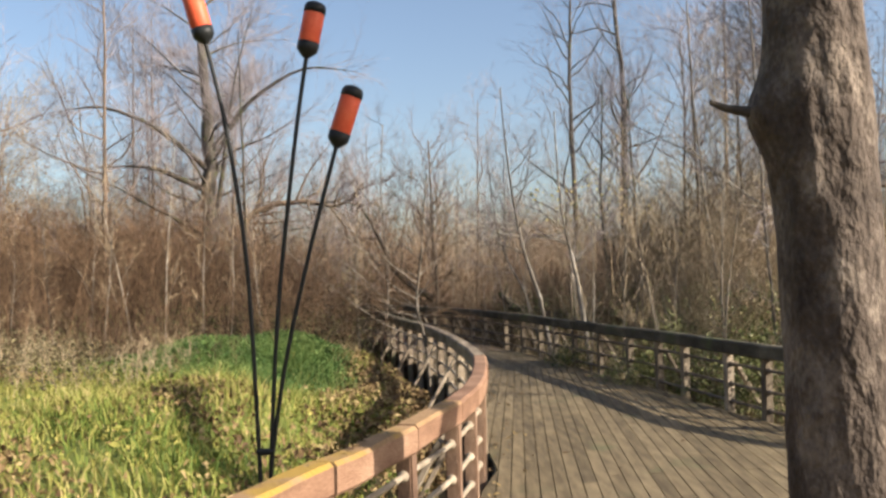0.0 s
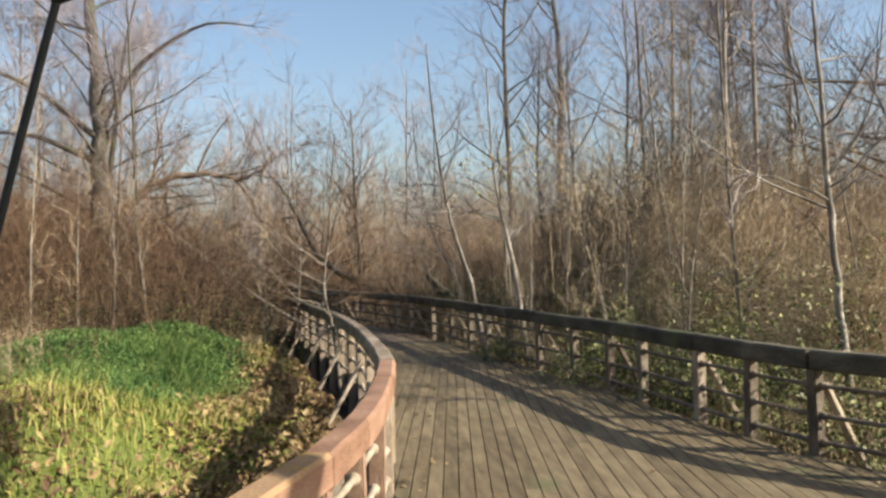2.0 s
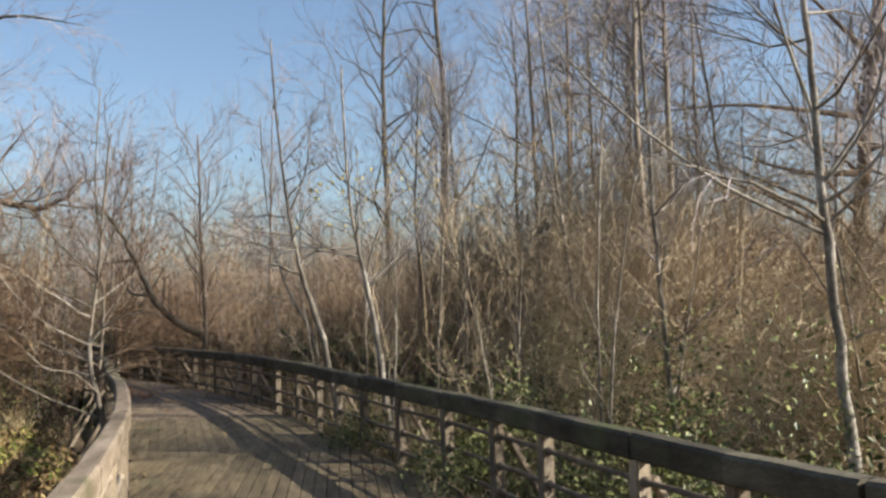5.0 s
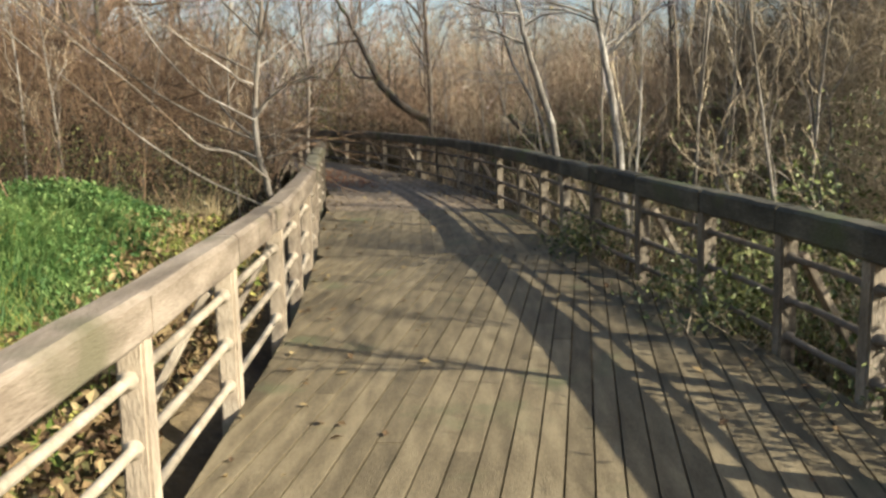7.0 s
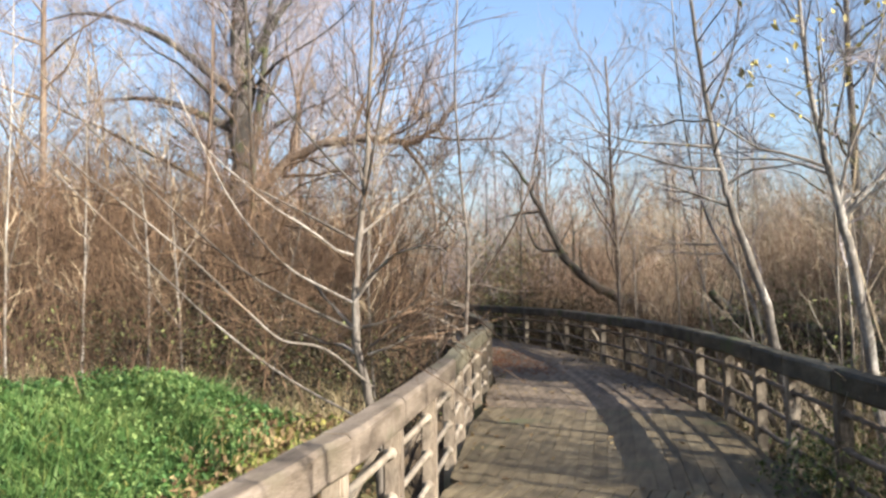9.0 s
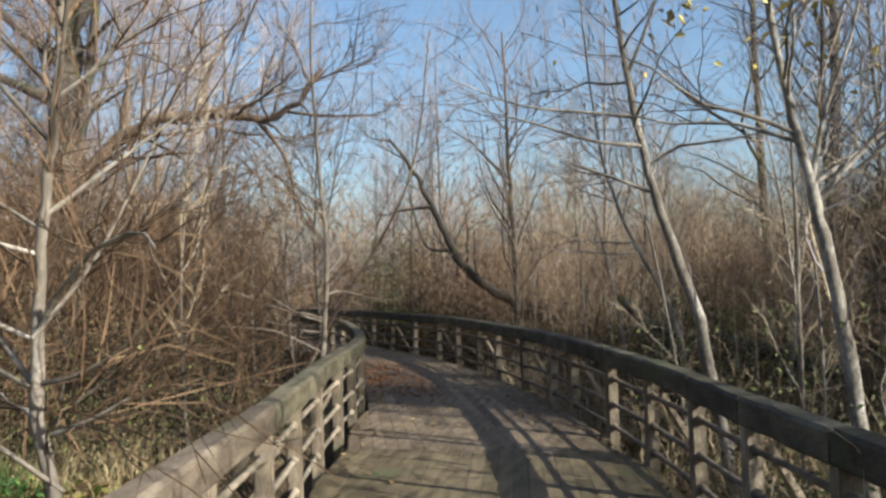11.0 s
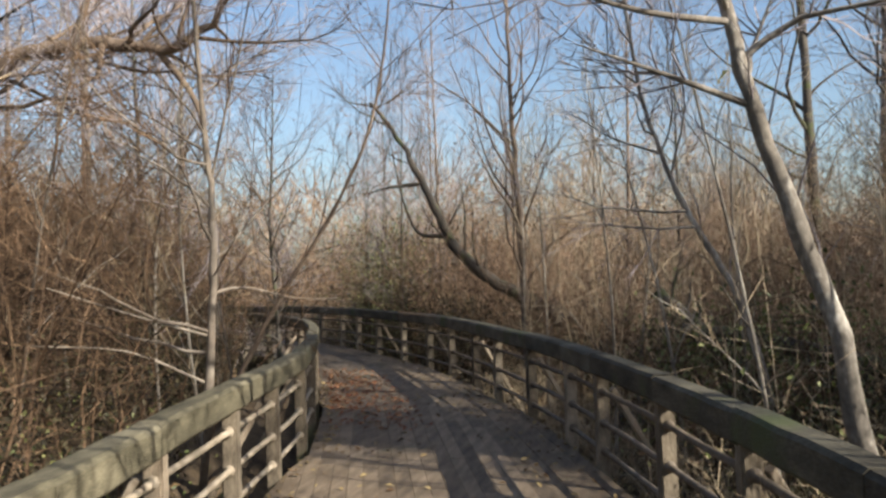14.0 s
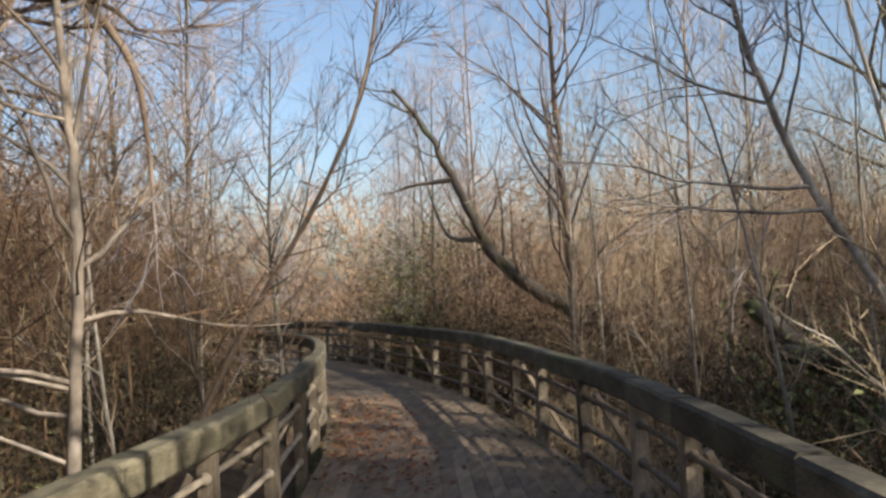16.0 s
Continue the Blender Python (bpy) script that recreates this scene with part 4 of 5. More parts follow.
def blades(name, label, spots, height, mat):
    n = len(spots)
    h = height * rng.uniform(0.4, 1.4, n) * (0.5 + patch(spots[:, 0] * 1.6, spots[:, 1] * 1.6))
    b = np.column_stack([spots, ground_z(spots[:, 0], spots[:, 1]) - 0.01])
    a = rng.uniform(0, 2 * math.pi, n)
    side = np.stack([np.cos(a), np.sin(a), np.zeros(n)], 1) * 0.007
    bend = rng.normal(0, 0.45, (n, 2)) * h[:, None]
    mid = b + np.column_stack([bend * 0.3, h * 0.6])
    tip = b + np.column_stack([bend, h])
    v = np.stack([b - side, b + side, mid + side * 0.8, mid - side * 0.8, tip], 1)
    f = np.array([[0, 1, 2], [0, 2, 3], [3, 2, 4]])
    me = mesh_from(name, v.reshape(-1, 3), (f[None] + 5 * np.arange(n)[:, None, None]).reshape(-1, 3), mat)
    return tagged(new(name, me), label, "grass", kind="stuff")


def verge(x, y):
    """Thins the grass out towards the far edges of the clearing."""
    return np.clip((x + 17) / 7, 0, 1) * np.clip((y + 2.5) / 6, 0, 1)


def tall(x, y):
    return 0.05 + 0.13 * patch(x * 1.7, y * 1.7)


s = scatter(52000, -17, 0.2, -2, 20, lambda x, y: rng.random(len(x)) < verge(x, y) * lawn(x, y) * (0.35 + 0.65 * patch(x, y)) * np.clip((left_x(y) - x - 0.8) / 1.1, 0.12, 1))
blades("grass", "yellow-green winter grass of the clearing", s, 0.2, GRASS)
s = scatter(27000, -17, 0.2, -2, 20, lambda x, y: rng.random(len(x)) < verge(x, y) * lawn(x, y) * (0.05 + 0.95 * patch(x, y) ** 2 + 0.3 * np.clip(2.6 - (left_x(y) - x), 0, 1)) * np.clip(1.2 - green(x, y), 0.1, 1))
leaves("ground_cover", "yellow-green trailing leaves over the clearing", "ground cover", np.column_stack([s, ground_z(s[:, 0], s[:, 1]) + rng.uniform(0.02, 1, len(s)) * tall(s[:, 0], s[:, 1])]), 0.042, YELLOW_GREEN, 0.7)
s = scatter(42000, -8, 0.2, 12, 20, lambda x, y: rng.random(len(x)) < green(x, y) * (0.3 + 0.7 * patch(x * 1.5, y * 1.5)))
blades("grass", "lush green grass at the back of the clearing", s, 0.2, FRESH)
s = scatter(27000, -8, 0.2, 12, 20, lambda x, y: rng.random(len(x)) < green(x, y) * (0.3 + 0.7 * patch(y * 1.3, x * 1.3)))
leaves("weeds", "small green weeds among the grass", "weeds", np.column_stack([s, ground_z(s[:, 0], s[:, 1]) + rng.beta(2, 1.5, len(s)) * (0.1 + 0.28 * patch(s[:, 0] * 1.5, s[:, 1] * 1.5))]), 0.024, FRESH, 0.7)
s = scatter(3400, -3, 0.2, 9, 16.5, lambda x, y: (left_x(y) - x > 0.45) & (rng.random(len(x)) < np.clip(1.9 - (left_x(y) - x), 0, 1)))
leaves("fallen_leaves", "tan fallen leaves drifted along the railing", "leaves", np.column_stack([s, ground_z(s[:, 0], s[:, 1]) + rng.uniform(0.05, 0.2, len(s))]), 0.045, DRY_LEAF, 0.7)
s = scatter(28000, -17, 0.2, -2, 20, lambda x, y: (lawn(x, y) > 0.02) & (rng.random(len(x)) < verge(x, y) * np.maximum(0.42 * np.clip(2.5 - (left_x(y) - x), 0, 1), 0.9 * (1 - patch(x * 0.9 + 1, y * 0.9)) ** 4) * np.clip(1.2 - green(x, y), 0, 1)))
leaves("fallen_leaves", "yellow and brown leaves lying in the grass", "leaves", np.column_stack([s, ground_z(s[:, 0], s[:, 1]) + rng.uniform(0.01, 0.14, len(s))]), 0.042, DRY_LEAF, 0.8)
s = scatter(20000, -9, 11, 8, 34, lambda x, y: ((left_wood(x, y) & (rng.random(len(x)) < 0.15)) | ((x - right_x(y) > 0.2) & (x - right_x(y) < 5))))
leaves("fallen_leaves", "brown leaf litter under the brush", "leaves", np.column_stack([s, ground_z(s[:, 0], s[:, 1]) + rng.uniform(0.0, 0.08, len(s))]), 0.045, DRY_LEAF)
s = scatter(9000, -13, -3.2, 12.3, 18.8, lambda x, y: rng.random(len(x)) < np.clip((y - 11.5 + (-x - 3.5) * 0.5) / 5, 0, 1) * patch(x * 1.1 + 1, y * 1.1) ** 1.5 * np.clip(1.1 - green(x, y) * 2, 0, 1))
leaves("scrub", "tan withered bramble leaves over the edge of the clearing", "scrub", np.column_stack([s, ground_z(s[:, 0], s[:, 1]) + rng.beta(1.3, 1.6, len(s)) * (0.25 + 0.6 * patch(s[:, 0] * 1.1 + 1, s[:, 1] * 1.1))]), 0.034, UNDER, 0.8)
s = scatter(11000, 1.5, 12, 8, 24, lambda x, y: (x - right_x(y) > 0.25) & (x - right_x(y) < 6) & (rng.random(len(x)) < 0.25 + 0.75 * patch(x * 1.4, y * 1.4)))
blades("dry_grass", "straw-coloured dry grass behind the railing", s, 0.4, STRAW)
s = scatter(6000, -11, -1, 17.3, 21, lambda x, y: (lawn(x, y) < 0.6) & (left_x(y) - x > 1.2) & (rng.random(len(x)) < patch(x * 1.2, y * 1.2)))
blades("dry_grass", "straw-coloured dry grass along the edge of the brush", s, 0.28, STRAW)
right_spots = [(4.6, 10.4), (4.3, 12.0), (4.4, 13.4), (5.0, 14.6), (5.6, 15.2), (4.6, 16.2), (3.9, 17.4), (5.0, 18.5), (6.0, 13.0), (3.2, 21.5), (2.8, 23.0), (2.2, 25.5), (6.2, 17.0), (5.2, 11.0)]
leaves("bramble", "dark green bramble and ivy scrambling behind the railing", "bramble", clumps(right_spots, 9000, 0.8, 1.9), 0.024, IVY, 0.8)
leaves("bramble", "tan withered bramble leaves by the railing", "bramble", clumps(right_spots + [(4.2, 9.6), (3.6, 15), (3.1, 18.4), (2.5, 20.6), (1.8, 23.2)], 10000, 0.6, 0.9), 0.026, UNDER, 0.8)
s = scatter(9500, 2.5, 8, 7.6, 15.5, lambda x, y: (x - right_x(y) > 0.22) & (x - right_x(y) < 1.0) & (rng.random(len(x)) < patch(x * 2.1, y * 2.3)))
leaves("bramble", "dark bramble crowding against the railing", "bramble", np.column_stack([s, ground_z(s[:, 0], s[:, 1]) + rng.beta(1.5, 1.4, len(s)) * (0.7 + 0.9 * patch(s[:, 0] * 2.1, s[:, 1] * 2.3))]), 0.028, IVY, 0.8)
edge = scatter(2600, 0, 4.2, 12.5, 19.4, lambda x, y: (x - right_x(y) > -0.55) & (x - right_x(y) < 0.3) & (rng.random(len(x)) < np.clip((x - right_x(y) + 0.55) / 0.6, 0, 1) ** 2 * np.clip(np.sin(y * 2.2 + 0.6) + 0.35, 0, 1)))
reach = np.clip((edge[:, 0] - right_x(edge[:, 1]) + 0.55) / 0.8, 0, 1)
leaves("bramble", "green bramble spilling through the railing on to the deck", "bramble", np.column_stack([edge, 0.012 + rng.beta(1.2, 1.6, len(edge)) * 0.6 * reach]), 0.024, IVY, 0.8)
mid = scatter(6500, 2.2, 9, 11, 19.5, lambda x, y: (x - right_x(y) > 0.35) & (x - right_x(y) < 4.5) & (rng.random(len(x)) < patch(x * 1.1 + 3, y * 1.2) ** 2))
leaves("bramble", "sunlit bramble and bay leaves among the stems", "bramble", np.column_stack([mid, ground_z(mid[:, 0], mid[:, 1]) + rng.beta(1.3, 1.5, len(mid)) * (0.8 + 1.7 * patch(mid[:, 0] * 1.1 + 3, mid[:, 1] * 1.2))]), 0.026, IVY, 0.8)
left_spots = [(-3.0, 19.6), (-4.4, 19.4), (-5.8, 19.8), (-7.2, 19.2), (-3.8, 20.6), (-5.0, 21.0), (-2.2, 20.8), (-8.6, 19.6), (-3.2, 22.4)]
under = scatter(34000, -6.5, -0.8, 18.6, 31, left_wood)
leaves("bramble", "near-black leaves standing in for the shade beneath the brush", "undergrowth", np.column_stack([under, ground_z(under[:, 0], under[:, 1]) + rng.beta(1.2, 2.0, len(under)) * (1.2 + 1.1 * patch(under[:, 0] * 0.8, under[:, 1] * 0.8))]), 0.024, DARK_LEAF, 0.8)
under = scatter(10000, -1, 9, 16, 31, lambda x, y: (x - right_x(y) > 0.9) & (x - right_x(y) < 6) & (np.sin(y * 2.1 + x * 0.935) > -0.3))
leaves("bramble", "dark withered undergrowth behind the railing", "undergrowth", np.column_stack([under, ground_z(under[:, 0], under[:, 1]) + rng.beta(1.2, 2.2, len(under)) * 1.1]), 0.027, UNDER, 0.8)
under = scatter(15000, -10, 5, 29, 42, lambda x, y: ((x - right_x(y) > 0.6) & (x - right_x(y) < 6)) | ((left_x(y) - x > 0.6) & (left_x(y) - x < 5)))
leaves("bramble", "ivy and undergrowth beyond the bend, coloured dark for shade", "undergrowth", np.column_stack([under, ground_z(under[:, 0], under[:, 1]) + rng.beta(1.1, 1.8, len(under)) * (0.6 + 1.1 * patch(under[:, 0] * 0.9, under[:, 1] * 0.7))]), 0.036, DARK_LEAF, 0.8)
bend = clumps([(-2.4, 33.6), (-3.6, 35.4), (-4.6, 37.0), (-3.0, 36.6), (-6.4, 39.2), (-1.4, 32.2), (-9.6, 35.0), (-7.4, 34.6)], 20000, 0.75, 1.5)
leaves("ivy", "ivy and bramble heaped beyond the bend, coloured dark for shade", "ivy", bend, 0.034, DARK_LEAF, 0.8)
leaves("ivy", "dark ivy climbing the stems beyond the bend", "ivy", clumps([(-4.3, 37.0), (-5.1, 38.6), (-5.9, 40.6), (-3.6, 35.6), (-8.6, 34.4)], 9000, 0.5, 3.4), 0.03, IVY, 0.9)
leaves("ivy", "ivy hanging among the stems at the bend, coloured dark for shade", "ivy", clumps([(-4.3, 37.0), (-3.6, 35.6), (-2.7, 33.0), (-3.3, 34.4), (-5.4, 38.8), (-6.6, 36.6)], 9000, 0.7, 3.2), 0.032, DARK_LEAF, 0.9)
leaves("bramble", "dull green bramble at the foot of the brush", "bramble", clumps(left_spots, 4500, 0.8, 1.1), 0.022, IVY, 0.8)
# leaves dense enough for the unseen trunk to throw a solid shadow
n = 9500
a, h = rng.uniform(0, 2 * math.pi, n), 3.0 + rng.beta(2.4, 1.6, n) * 11.5
r = 0.85 * np.sqrt(rng.uniform(0.05, 1, n)) * np.clip(3.2 - h / 5.0, 0.35, 1) * (1 + 0.2 * np.sin(h * 3.1))
leaves("ivy", "dark ivy added on the unseen trunk to thicken its shadow", "ivy", np.column_stack([IVY_TRUNK[0] + r * np.cos(a), IVY_TRUNK[1] + r * np.sin(a), h]), 0.085, IVY, 0.9)
n = 190
y = rng.uniform(17.4, 19.6, n)
x = 3.1 + rng.normal(0, 0.75, n)
leaves("clinging_leaves", "yellow leaves still clinging to a tall shrub", "leaves", np.column_stack([x, y, 3.35 + 0.5 * np.cos(x - 3.1) - 0.4 + rng.normal(0, 0.3, n)]), 0.032, YELLOW_LEAF, 0.8)
leaves("clinging_leaves", "a few yellow and green leaves left on a twig", "leaves", np.array([2.1, 20.3, 3.62]) + rng.normal(0, 0.09, (14, 3)), 0.05, YELLOW_LEAF, 0.8)
n = 900
y = np.concatenate([rng.uniform(7, 33, n // 2), rng.uniform(22, 33, n - n // 2)])
w = np.where(rng.random(n) < 0.45, rng.beta(1, 9, n), np.where(rng.random(n) < 0.7, 1 - rng.beta(1, 7, n), rng.random(n)))
x = left_x(y) * (1 - w) + right_x(y) * w
leaves("fallen_leaves", "dry brown leaves blown along the deck's edges", "leaves", np.column_stack([x, y, np.full(n, 0.012)]), 0.03, DRY_LEAF, 0.25)
n = 900
y = 25.3 + 6.0 * rng.beta(1.5, 1.6, n)
w = 0.04 + 0.5 * rng.beta(1.2, 1.8, n)
leaves("fallen_leaves", "red-brown leaves lying on the shaded deck", "leaves", np.column_stack([left_x(y) * (1 - w) + right_x(y) * w, y, np.full(n, 0.012)]), 0.03, RED_LEAF, 0.25)
y = rng.uniform(4.1, 5.4, 8)
leaves("fallen_leaves", "dark dry leaves stuck on the lichened rail", "leaves", np.column_stack([left_x(y) - 0.085 + rng.normal(0, 0.03, 8), y, np.full(8, 0.894)]), 0.032, DRY_LEAF, 0.15)
leaves("ivy", "dark ivy scrambling over fallen logs", "ivy", clumps([(2.0, 27.0), (2.6, 26.6), (3.3, 26.6), (4.2, 26.5), (2.4, 25.9)], 4200, 0.42, 1.35), 0.03, IVY, 0.9)


def log(label, pts, r0, r1):
    root = thing("fallen_log", label, "log")
    p = refine(pts, 5)
    r = np.linspace(r0, r1, len(p)) * (1 + rng.normal(0, 0.06, len(p)))
    part("trunk", mesh_from("log", *tubes([(p, r)], 12), BARK_DARK, True), None, root)
    for _ in range(5):
        q, d, rr = along((p, r), rng.uniform(0.2, 0.95))
        w = wander(q, offshoot(d, 1.0, 0.3), rng.uniform(0.4, 1.0), 5, 0.2, 0.05)
        part("broken_branch", mesh_from("branch", *tubes([(w, np.linspace(0.025, 0.006, 6))], 6), BARK_DARK, True), None, root)


log("dark mossy log leaning in the undergrowth", [(3.2, 26.9, -0.35), (2.9, 26.9, 0.0), (2.29, 27.0, 0.64), (1.99, 27.0, 0.96), (1.73, 27.0, 1.19), (1.66, 27.0, 1.3)], 0.12, 0.07)
log("dark mossy log lying behind the railing", [(5.6, 26.5, -0.3), (4.2, 26.6, 0.35), (2.62, 26.7, 0.76), (2.1, 26.75, 0.82), (1.9, 26.8, 0.86)], 0.13, 0.08)


# ---- railings ----
def rail_path(ys, xs, outward, start, stop, offset):
    """Points of the railing's middle line, offset outward from the inner line."""
    y = np.arange(start, stop, 0.1)
    x = np.interp(y, ys, xs)
    d = np.stack([np.gradient(x), np.gradient(y)], 1)
    d /= np.linalg.norm(d, axis=1)[:, None]
    nrm = np.stack([d[:, 1], -d[:, 0]], 1) * outward
    p = np.stack([x, y], 1) + nrm * offset
    s = np.concatenate([[0], np.cumsum(np.linalg.norm(np.diff(p, axis=0), axis=1))])
    return p, nrm, s


def post_mesh(h0, h1, w, mat):
    bm = bmesh.new()
    bmesh.ops.create_cube(bm, size=1, matrix=Matrix.Translation((0, 0, (h0 + h1) / 2)) @ Matrix.Diagonal((w, w, h1 - h0, 1)))
    bmesh.ops.bevel(bm, geom=[e for e in bm.edges if abs(e.verts[0].co.z - e.verts[1].co.z) > 0.1], offset=0.012, segments=2, affect="EDGES")
    me = bpy.data.meshes.new("post")
    bm.to_mesh(me)
    bm.free()
    me.materials.append(mat)
    return me


POST_MESH = post_mesh(-0.75, 0.72, 0.105, POST)
SHADE_POST_MESH = post_mesh(-0.75, 0.72, 0.105, POST_DARK)
RED_POST_MESH = post_mesh(-0.75, 0.72, 0.105, POST_RED)


def brace_mesh():
    bm = bmesh.new()
    sweep(bm, [(0, 0.04, 0.6), (0, 0.62, -0.42)], box_section(0.085, -0.022, 0.022, 0.006))
    me = bpy.data.meshes.new("brace")
    bm.to_mesh(me)
    bm.free()
    me.materials.append(POST)
    return me


BRACE_MESH = brace_mesh()


def bolt_mesh():
    bm = bmesh.new()
    bmesh.ops.create_cone(bm, cap_ends=True, segments=8, radius1=0.017, radius2=0.013, depth=0.014)
    me = bpy.data.meshes.new("bolt")
    bm.to_mesh(me)
    bm.free()
    me.materials.append(PIPE)
    return me


BOLT_MESH = bolt_mesh()


def railing(name, label, ys, xs, outward, start, stop, post_ys, cap_mat, pipe_mat):
    root = thing(name, label, "railing", kind="structure")
    p, nrm, s = rail_path(ys, xs, outward, start, stop, 0.075)
    marks = np.interp(post_ys, p[:, 1], s)

    def at(q):
        return np.array([np.interp(q, s, p[:, 0]), np.interp(q, s, p[:, 1])])

    for i, q in enumerate(marks):
        c = at(q)
        n = np.array([np.interp(q, s, nrm[:, 0]), np.interp(q, s, nrm[:, 1])])
        turn = math.atan2(n[1], n[0]) - math.pi / 2
        # posts on the right and past y 21 take the shade-darkened colour
        ob = part("post", SHADE_POST_MESH if pipe_mat is PIPE_DARK or c[1] > 21 else RED_POST_MESH if c[1] < 9 else POST_MESH, None, root)
        ob.location, ob.rotation_euler = (c[0], c[1], 0), (rng.normal(0, 0.008), rng.normal(0, 0.008), turn)
        if i % 2 == 0:
            brace = ob = part("brace", BRACE_MESH, None, root)
            ob.location, ob.rotation_euler = (c[0] + n[0] * 0.05, c[1] + n[1] * 0.05, 0), (0, 0, turn)
            bolt = part("bolt", BOLT_MESH, None, brace, "rusty steel bolt head")
            bolt.location, bolt.rotation_euler = (0, 0.075, 0.488), (radians(119), 0, 0)
    for q0, q1 in zip(marks, marks[1:]):
        a, b = at(q0), at(q1)
        run = (b - a) / np.linalg.norm(b - a)
        lift = rng.normal(0, 0.004)
        line = [a * (1 - f) + b * f for f in (0.003, 0.2, 0.4, 0.6, 0.8, 0.997)]
        bm = sweep(bmesh.new(), [(v[0] + rng.normal(0, 0.0025), v[1], lift + rng.normal(0, 0.002)) for v in line], box_section(0.155 + rng.normal(0, 0.004), 0.716, 0.886, 0.02))
        cap = part("cap_rail", bm, cap_mat(a[1]), root)
        if cap_mat(a[1]) is RAIL_RED and a[1] < 6.0:
            cap.data.materials.append(LICHEN)
            for face in cap.data.polygons:
                face.material_index = int(face.normal.z > 0.6)
        for z in (0.585, 0.335, 0.115):
            c = (a + b) / 2
            sag = rng.normal(0, 0.004)
            stops = [(a, 0.02, 0), (a + run * 0.05, 0.036, 0), (a + run * 0.075, 0.037, 0), (a + run * 0.095, 0.021, 0), (c, 0.02, sag), (b - run * 0.095, 0.021, 0), (b - run * 0.075, 0.037, 0), (b - run * 0.05, 0.036, 0), (b, 0.02, 0)]
            v, f = tubes([(np.array([(*p2, z + dz) for p2, _, dz in stops]), np.array([r for _, r, _ in stops]))], 8)
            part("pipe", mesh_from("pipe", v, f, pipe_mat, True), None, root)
    return root


LEFT_POSTS = [-0.8, 0.6, 1.9, 3.2, 4.4, 5.5, 6.5, 7.3, 8.05, 9.15, 10.2, 11.4, 12.8, 14.3, 15.5, 16.8, 18.1, 19.3, 20.6, 22.0, 23.2, 24.5, 26.0, 27.5, 29.0, 30.3, 31.5, 32.6, 33.6, 34.6, 35.5, 36.3, 37.0, 37.6, 38.1, 38.6]
RIGHT_POSTS = [5.3, 6.5, 7.6, 8.7, 9.75, 10.6, 11.5, 12.85, 13.75, 14.85, 16.1, 17.37, 18.53, 19.63, 20.9, 22.24, 23.82, 24.9, 26.35, 27.9, 29.1, 30.55, 31.7, 33.0, 34.3, 35.5, 36.6, 37.6, 38.4, 39.2, 39.9, 40.6, 41.2, 41.8, 42.3]
railing("railing", "sun-bleached timber railing with thick cap rail and pale pipes", LY, LX, -1, -1.5, 39.3, LEFT_POSTS, lambda y: RAIL_RED if y < 9.2 else (RAIL if y < 18 else RAIL_MOSS), PIPE)
railing("railing", "timber railing with thick cap rail and braced posts, shade in its colour", RY, RX, 1, 4.9, 42.9, RIGHT_POSTS, lambda y: RAIL_DARK, PIPE_DARK)

# ---- the near trunk ----
def near_trunk():
    root = thing("tree", "thick furrowed brown trunk with a broken stub", "tree")
    zs = np.linspace(-0.9, 9, 150)
    cx = np.interp(zs, [-0.9, 0.6, 1.2, 2.0, 2.5, 3.0, 9], [1.83, 1.815, 1.785, 1.76, 1.735, 1.725, 1.6])
    rad = np.interp(zs, [-0.9, 0.0, 0.7, 1.3, 2.0, 2.5, 3.0, 5, 9], [0.36, 0.29, 0.25, 0.235, 0.225, 0.235, 0.215, 0.17, 0.05])
    S = 56
    v = []
    for z, x, r in zip(zs, cx, rad):
        for k in range(S):
            a = 2 * math.pi * k / S
            q = Vector((math.cos(a) * 3, math.sin(a) * 3, z * 1.1))
            rr = r * (1 + 0.06 * noise.noise(q) + 0.05 * noise.noise(q * 2.3) + 0.03 * noise.noise(q * 5.5))
            burl = math.exp(-((z - 2.48) / 0.17) ** 2) * max(0, math.cos(a - math.pi)) ** 6
            rr += 0.085 * burl
            v.append((x + rr * math.cos(a), 4.1 + rr * math.sin(a), z))
    i = np.arange(len(zs) - 1)[:, None] * S + np.arange(S)[None]
    j = np.arange(len(zs) - 1)[:, None] * S + (np.arange(S)[None] + 1) % S
    f = np.stack([i, j, j + S, i + S], -1).reshape(-1, 4)
    part("trunk", mesh_from("trunk", v, f, BARK_NEAR, True), None, root)
    vv, ff = tubes([(refine([(1.44, 4.1, 2.49), (1.38, 4.09, 2.5), (1.30, 4.08, 2.51), (1.235, 4.07, 2.54)]), np.linspace(0.03, 0.012, 10))], 7)
    part("broken_stub", mesh_from("stub", vv, ff, BARK_DARK, True), None, root)
    lines = []
    for k in range(12):
        z = 3.8 + 0.4 * k
        d = offshoot(np.array([0, 0, 1.0]), 1.0, 0.1)
        q = wander((1.66, 4.1, z), d, 2.2, 7, 0.12, 0.08)
        lines.append((q, np.linspace(0.05, 0.006, 8)))
    for ln in lines:
        part("limb", mesh_from("limb", *tubes([ln], 6), BARK_BROWN, True), None, root)


near_trunk()


# ---- cattail sculpture ----
def lathe(profile, axis_from, axis_to, sides=20):
    """profile: (distance along, radius) along the axis between two points."""
    a, b = np.array(axis_from, float), np.array(axis_to, float)
    d = (b - a) / np.linalg.norm(b - a)
    p = np.array([a + d * t for t, _ in profile])
    v, f = tubes([(p, np.array([max(r, 0.001) for _, r in profile]))], sides)
    return v, f


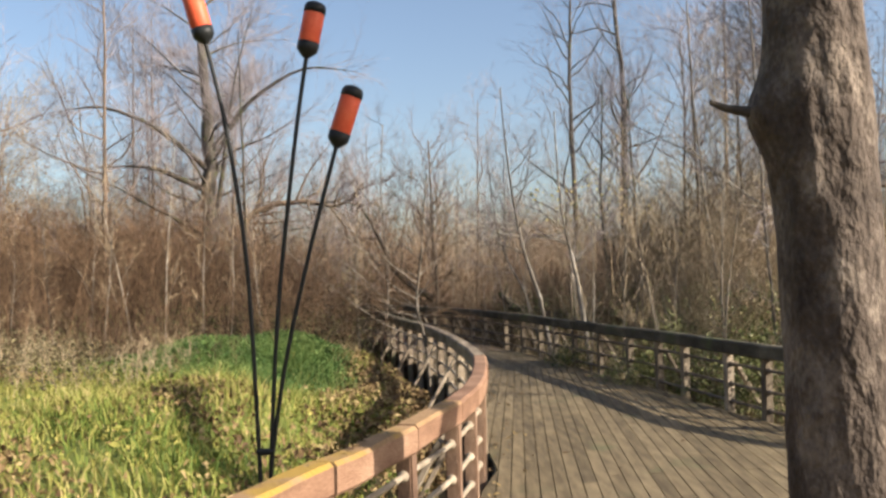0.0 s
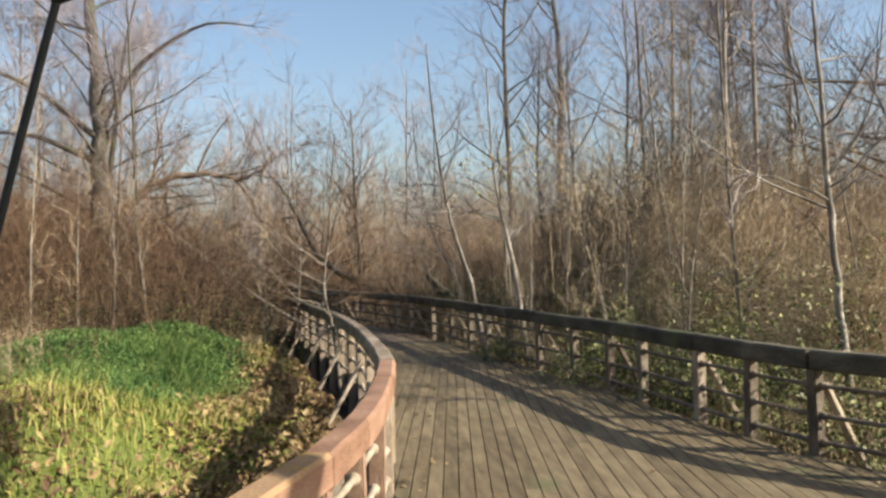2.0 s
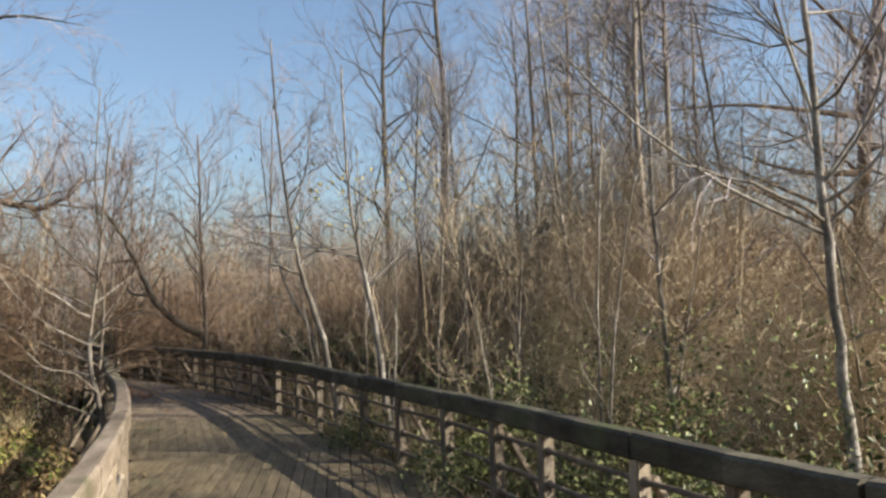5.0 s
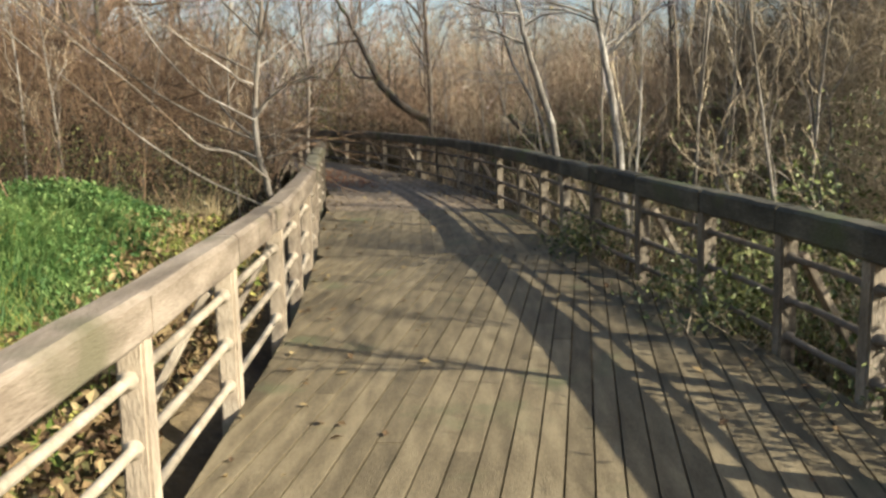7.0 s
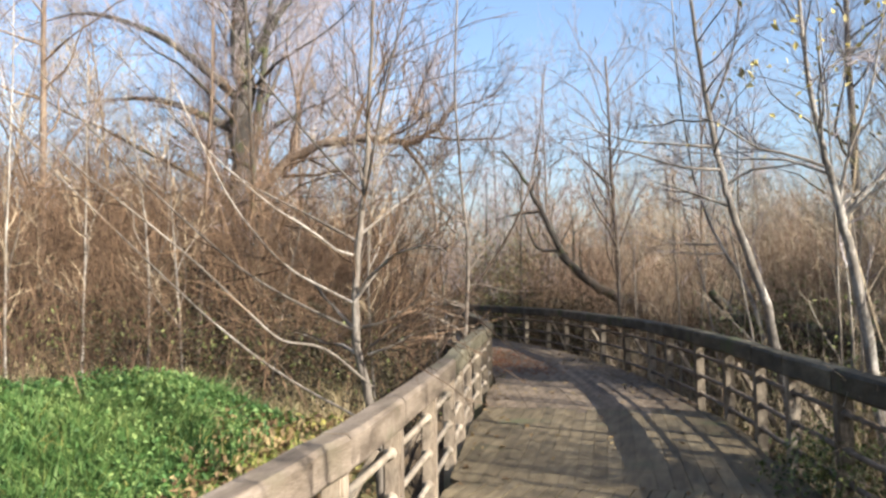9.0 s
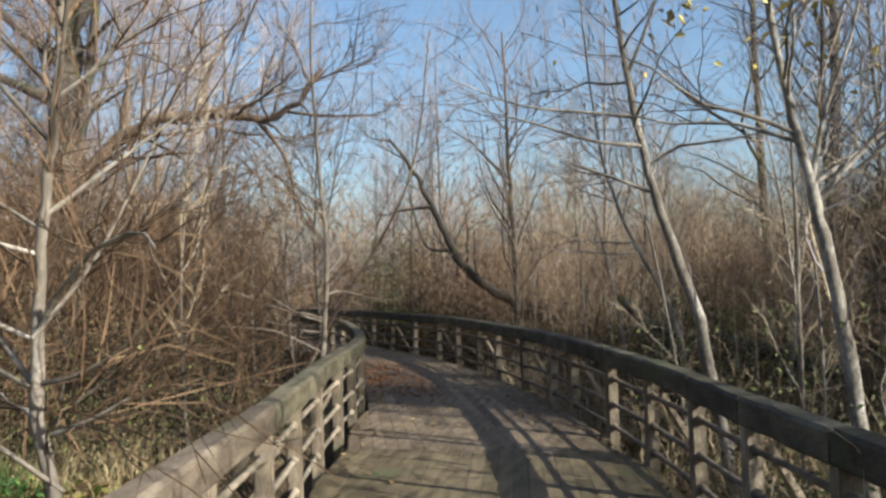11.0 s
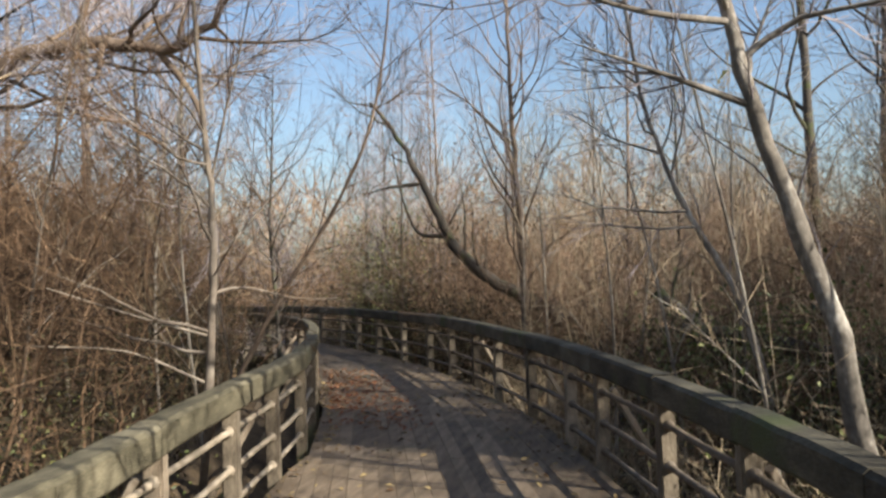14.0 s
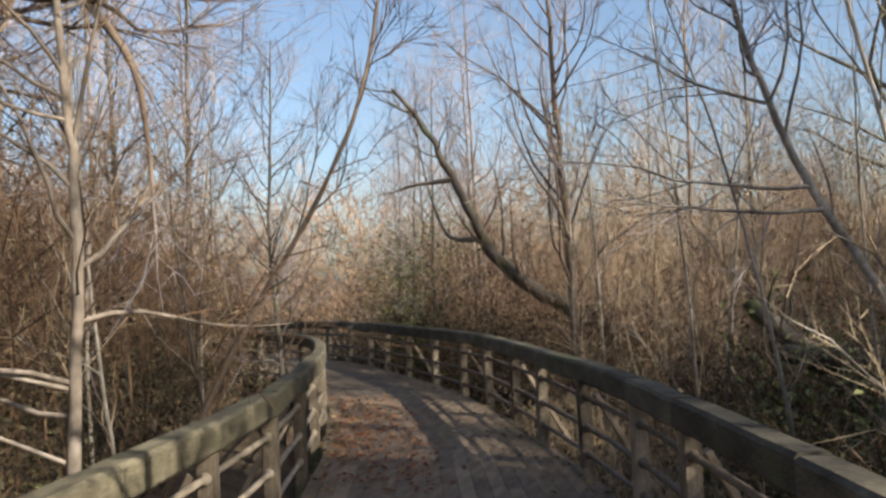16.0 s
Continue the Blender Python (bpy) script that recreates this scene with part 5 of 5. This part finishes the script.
def cattails():
    root = thing("cattail_sculpture", "three tall black metal cattails with orange heads", "sculpture")
    stems = [[(-1.07, 5.2, -0.3), (-1.08, 5.2, 0.61), (-1.13, 5.2, 1.91), (-1.24, 5.2, 2.70), (-1.355, 5.2, 3.2), (-1.45, 5.2, 3.54)],
             [(-1.04, 5.2, -0.3), (-1.03, 5.2, 0.62), (-0.97, 5.2, 1.58), (-0.85, 5.2, 2.56), (-0.765, 5.2, 3.10), (-0.70, 5.2, 3.40)],
             [(-1.03, 5.2, -0.3), (-1.04, 5.2, 0.61), (-0.93, 5.2, 1.31), (-0.77, 5.2, 1.96), (-0.60, 5.2, 2.57), (-0.49, 5.2, 2.90)]]
    for pts in stems:
        p = refine(pts, 4)
        stem = part("stem", mesh_from("stem", *tubes([(p, np.full(len(p), 0.013))], 8), BLACK, True), None, root, "thin black metal stem")
        a, b = np.array(pts[-2]), np.array(pts[-1])
        L = np.linalg.norm(b - a)
        v, f = lathe([(0.05, 0.056), (0.06, 0.062), (L - 0.07, 0.062), (L - 0.06, 0.056)], a, b)
        part("head", mesh_from("head", v, f, ORANGE, True), None, stem, "orange-red painted head")
        for lo, hi in ((0.0, 0.066), (L - 0.066, L)):
            mid = (lo + hi) / 2
            prof = [(lo - 0.03, 0.012), (lo, 0.045), (lo + 0.02, 0.062), (hi, 0.065), (hi + 0.001, 0.02)] if lo == 0 else [(lo - 0.001, 0.02), (lo, 0.065), (mid, 0.064), (hi - 0.012, 0.055), (hi, 0.03), (hi, 0.0)]
            part("end_cap", mesh_from("cap", *lathe(prof, a, b), BLACK, True), None, stem, "black end cap")
    v, f = tubes([(np.array([(-1.1, 5.2, 0.8), (-1.0, 5.2, 0.8)]), np.full(2, 0.022))], 8)
    part("clamp", mesh_from("clamp", v, f, BLACK, True), None, root)


cattails()


# ---- decking: straight boards, laid lengthways in bays that turn with the walk ----
deck = thing("boardwalk_deck", "weathered grey-brown timber decking laid lengthways", "boardwalk", kind="structure")
PITCH = 0.122
BAYS = [(-3.5, 17.4, 0.9, 7.8, 4.7), (17.4, 21.5, 1.0, 17.4, -6.0), (21.5, 27.2, 0.25, 21.5, -16.0), (27.2, 32.5, -1.5, 27.2, -25.0), (32.5, 37.0, -4.0, 32.5, -42.0), (37.0, 43.0, -8.0, 37.0, -64.0)]
def inside(x, y):
    return (x > left_x(y) - 0.02) & (x < np.minimum(right_x(y), 4.6) + 0.02) & (np.hypot(x - 1.8, y - 4.1) > 0.42)


def board(bm, a, b, c, d, h):
    """A board from its four corners on plan: left and right at the start, right and left at the end."""
    top = [bm.verts.new((x, y, h)) for x, y in (a, b, c, d)]
    low = [bm.verts.new((x, y, h - 0.04)) for x, y in (a, b, c, d)]
    bm.faces.new(top)
    bm.faces.new(low[::-1])
    for q in range(4):
        bm.faces.new((top[q], low[q], low[(q + 1) % 4], top[(q + 1) % 4]))
    return bm


def spans(ok):
    edge = np.flatnonzero(np.diff(np.concatenate([[0], ok.astype(int), [0]])))
    return list(zip(edge[::2], edge[1::2] - 1))


def pairs(left, right):
    """Stretches of a board's two edges that belong together, each kept clear of its neighbours."""
    def room(runs, k):
        lo = (runs[k - 1][1] + runs[k][0]) // 2 if k else -1
        hi = (runs[k][1] + runs[k + 1][0]) // 2 if k + 1 < len(runs) else 10 ** 6
        return lo, hi
    out = []
    for i, (a0, a1) in enumerate(left):
        for j, (b0, b1) in enumerate(right):
            if min(a1, b1) - max(a0, b0) < 2:
                continue
            (la, ha), (lb, hb) = room(left, i), room(right, j)
            out.append(((max(a0, lb), min(a1, hb)), (max(b0, la), min(b1, ha))))
    return out


rest, beyond = bmesh.new(), bmesh.new()
near_count = 0
for y0, y1, px, py, turn in BAYS:
    c, sn = math.cos(radians(turn)), math.sin(radians(turn))
    wide = 0.1125 if y0 < 10 else 0.1185
    cy = np.arange(y0, y1 + 0.001, 0.02)
    for k in range(-60, 60):
        off = (k + 0.5) * PITCH
        sides = []
        for o in (off - wide / 2, off + wide / 2):
            lx = px + o * c + (cy - (py - o * sn)) * sn / c
            sides.append((lx, spans(inside(lx, cy))))
        joints = [int(rng.integers(20, 150))]
        while joints[-1] < len(cy):
            joints.append(joints[-1] + int(rng.integers(120, 185)))
        for (a0, a1), (b0, b1) in pairs(sides[0][1], sides[1][1]):
            cuts = [min(a0, b0)] + [q for q in joints if min(a0, b0) + 8 < q < max(a1, b1) - 8] + [max(a1, b1)]
            for s0, s1 in zip(cuts, cuts[1:]):
                la, lb = max(s0, a0), min(s1, a1)
                ra, rb = max(s0, b0), min(s1, b1)
                if lb - la < 2 or rb - ra < 2:
                    continue
                trim = 0.004 if s1 != cuts[-1] else 0.0
                lx, rx = sides[0][0], sides[1][0]
                corners = ((lx[la], cy[la]), (rx[ra], cy[ra]), (rx[rb], cy[rb] - trim), (lx[lb], cy[lb] - trim))
                h = rng.normal(0, 0.0012)
                if cy[s1] > 4 and cy[s0] < 21 and near_count < 300:
                    near_count += 1
                    part("board", board(bmesh.new(), *corners, h), DECK, deck)
                else:
                    board(rest if cy[s0] < 21 else beyond, *corners, h)
far = part("boards", rest, DECK_REST, deck, "boards further along the walk")
tagged(far, kind="stuff")
far = part("boards", beyond, DECK_FAR, deck, "warmer-toned boards beyond the bend")
tagged(far, kind="stuff")
# bearers under the boards' edges
for sx, ys, xs in ((1, LY, LX), (-1, RY, RX)):
    y = np.arange(max(ys[0], 5.0), min(ys[-1], 42.5), 0.7)
    part("bearer", sweep(bmesh.new(), [(float(np.interp(v, ys, xs)) + sx * 0.06, v, 0) for v in y], box_section(0.06, -0.24, -0.045, 0.004)), RAIL_DARK, deck)
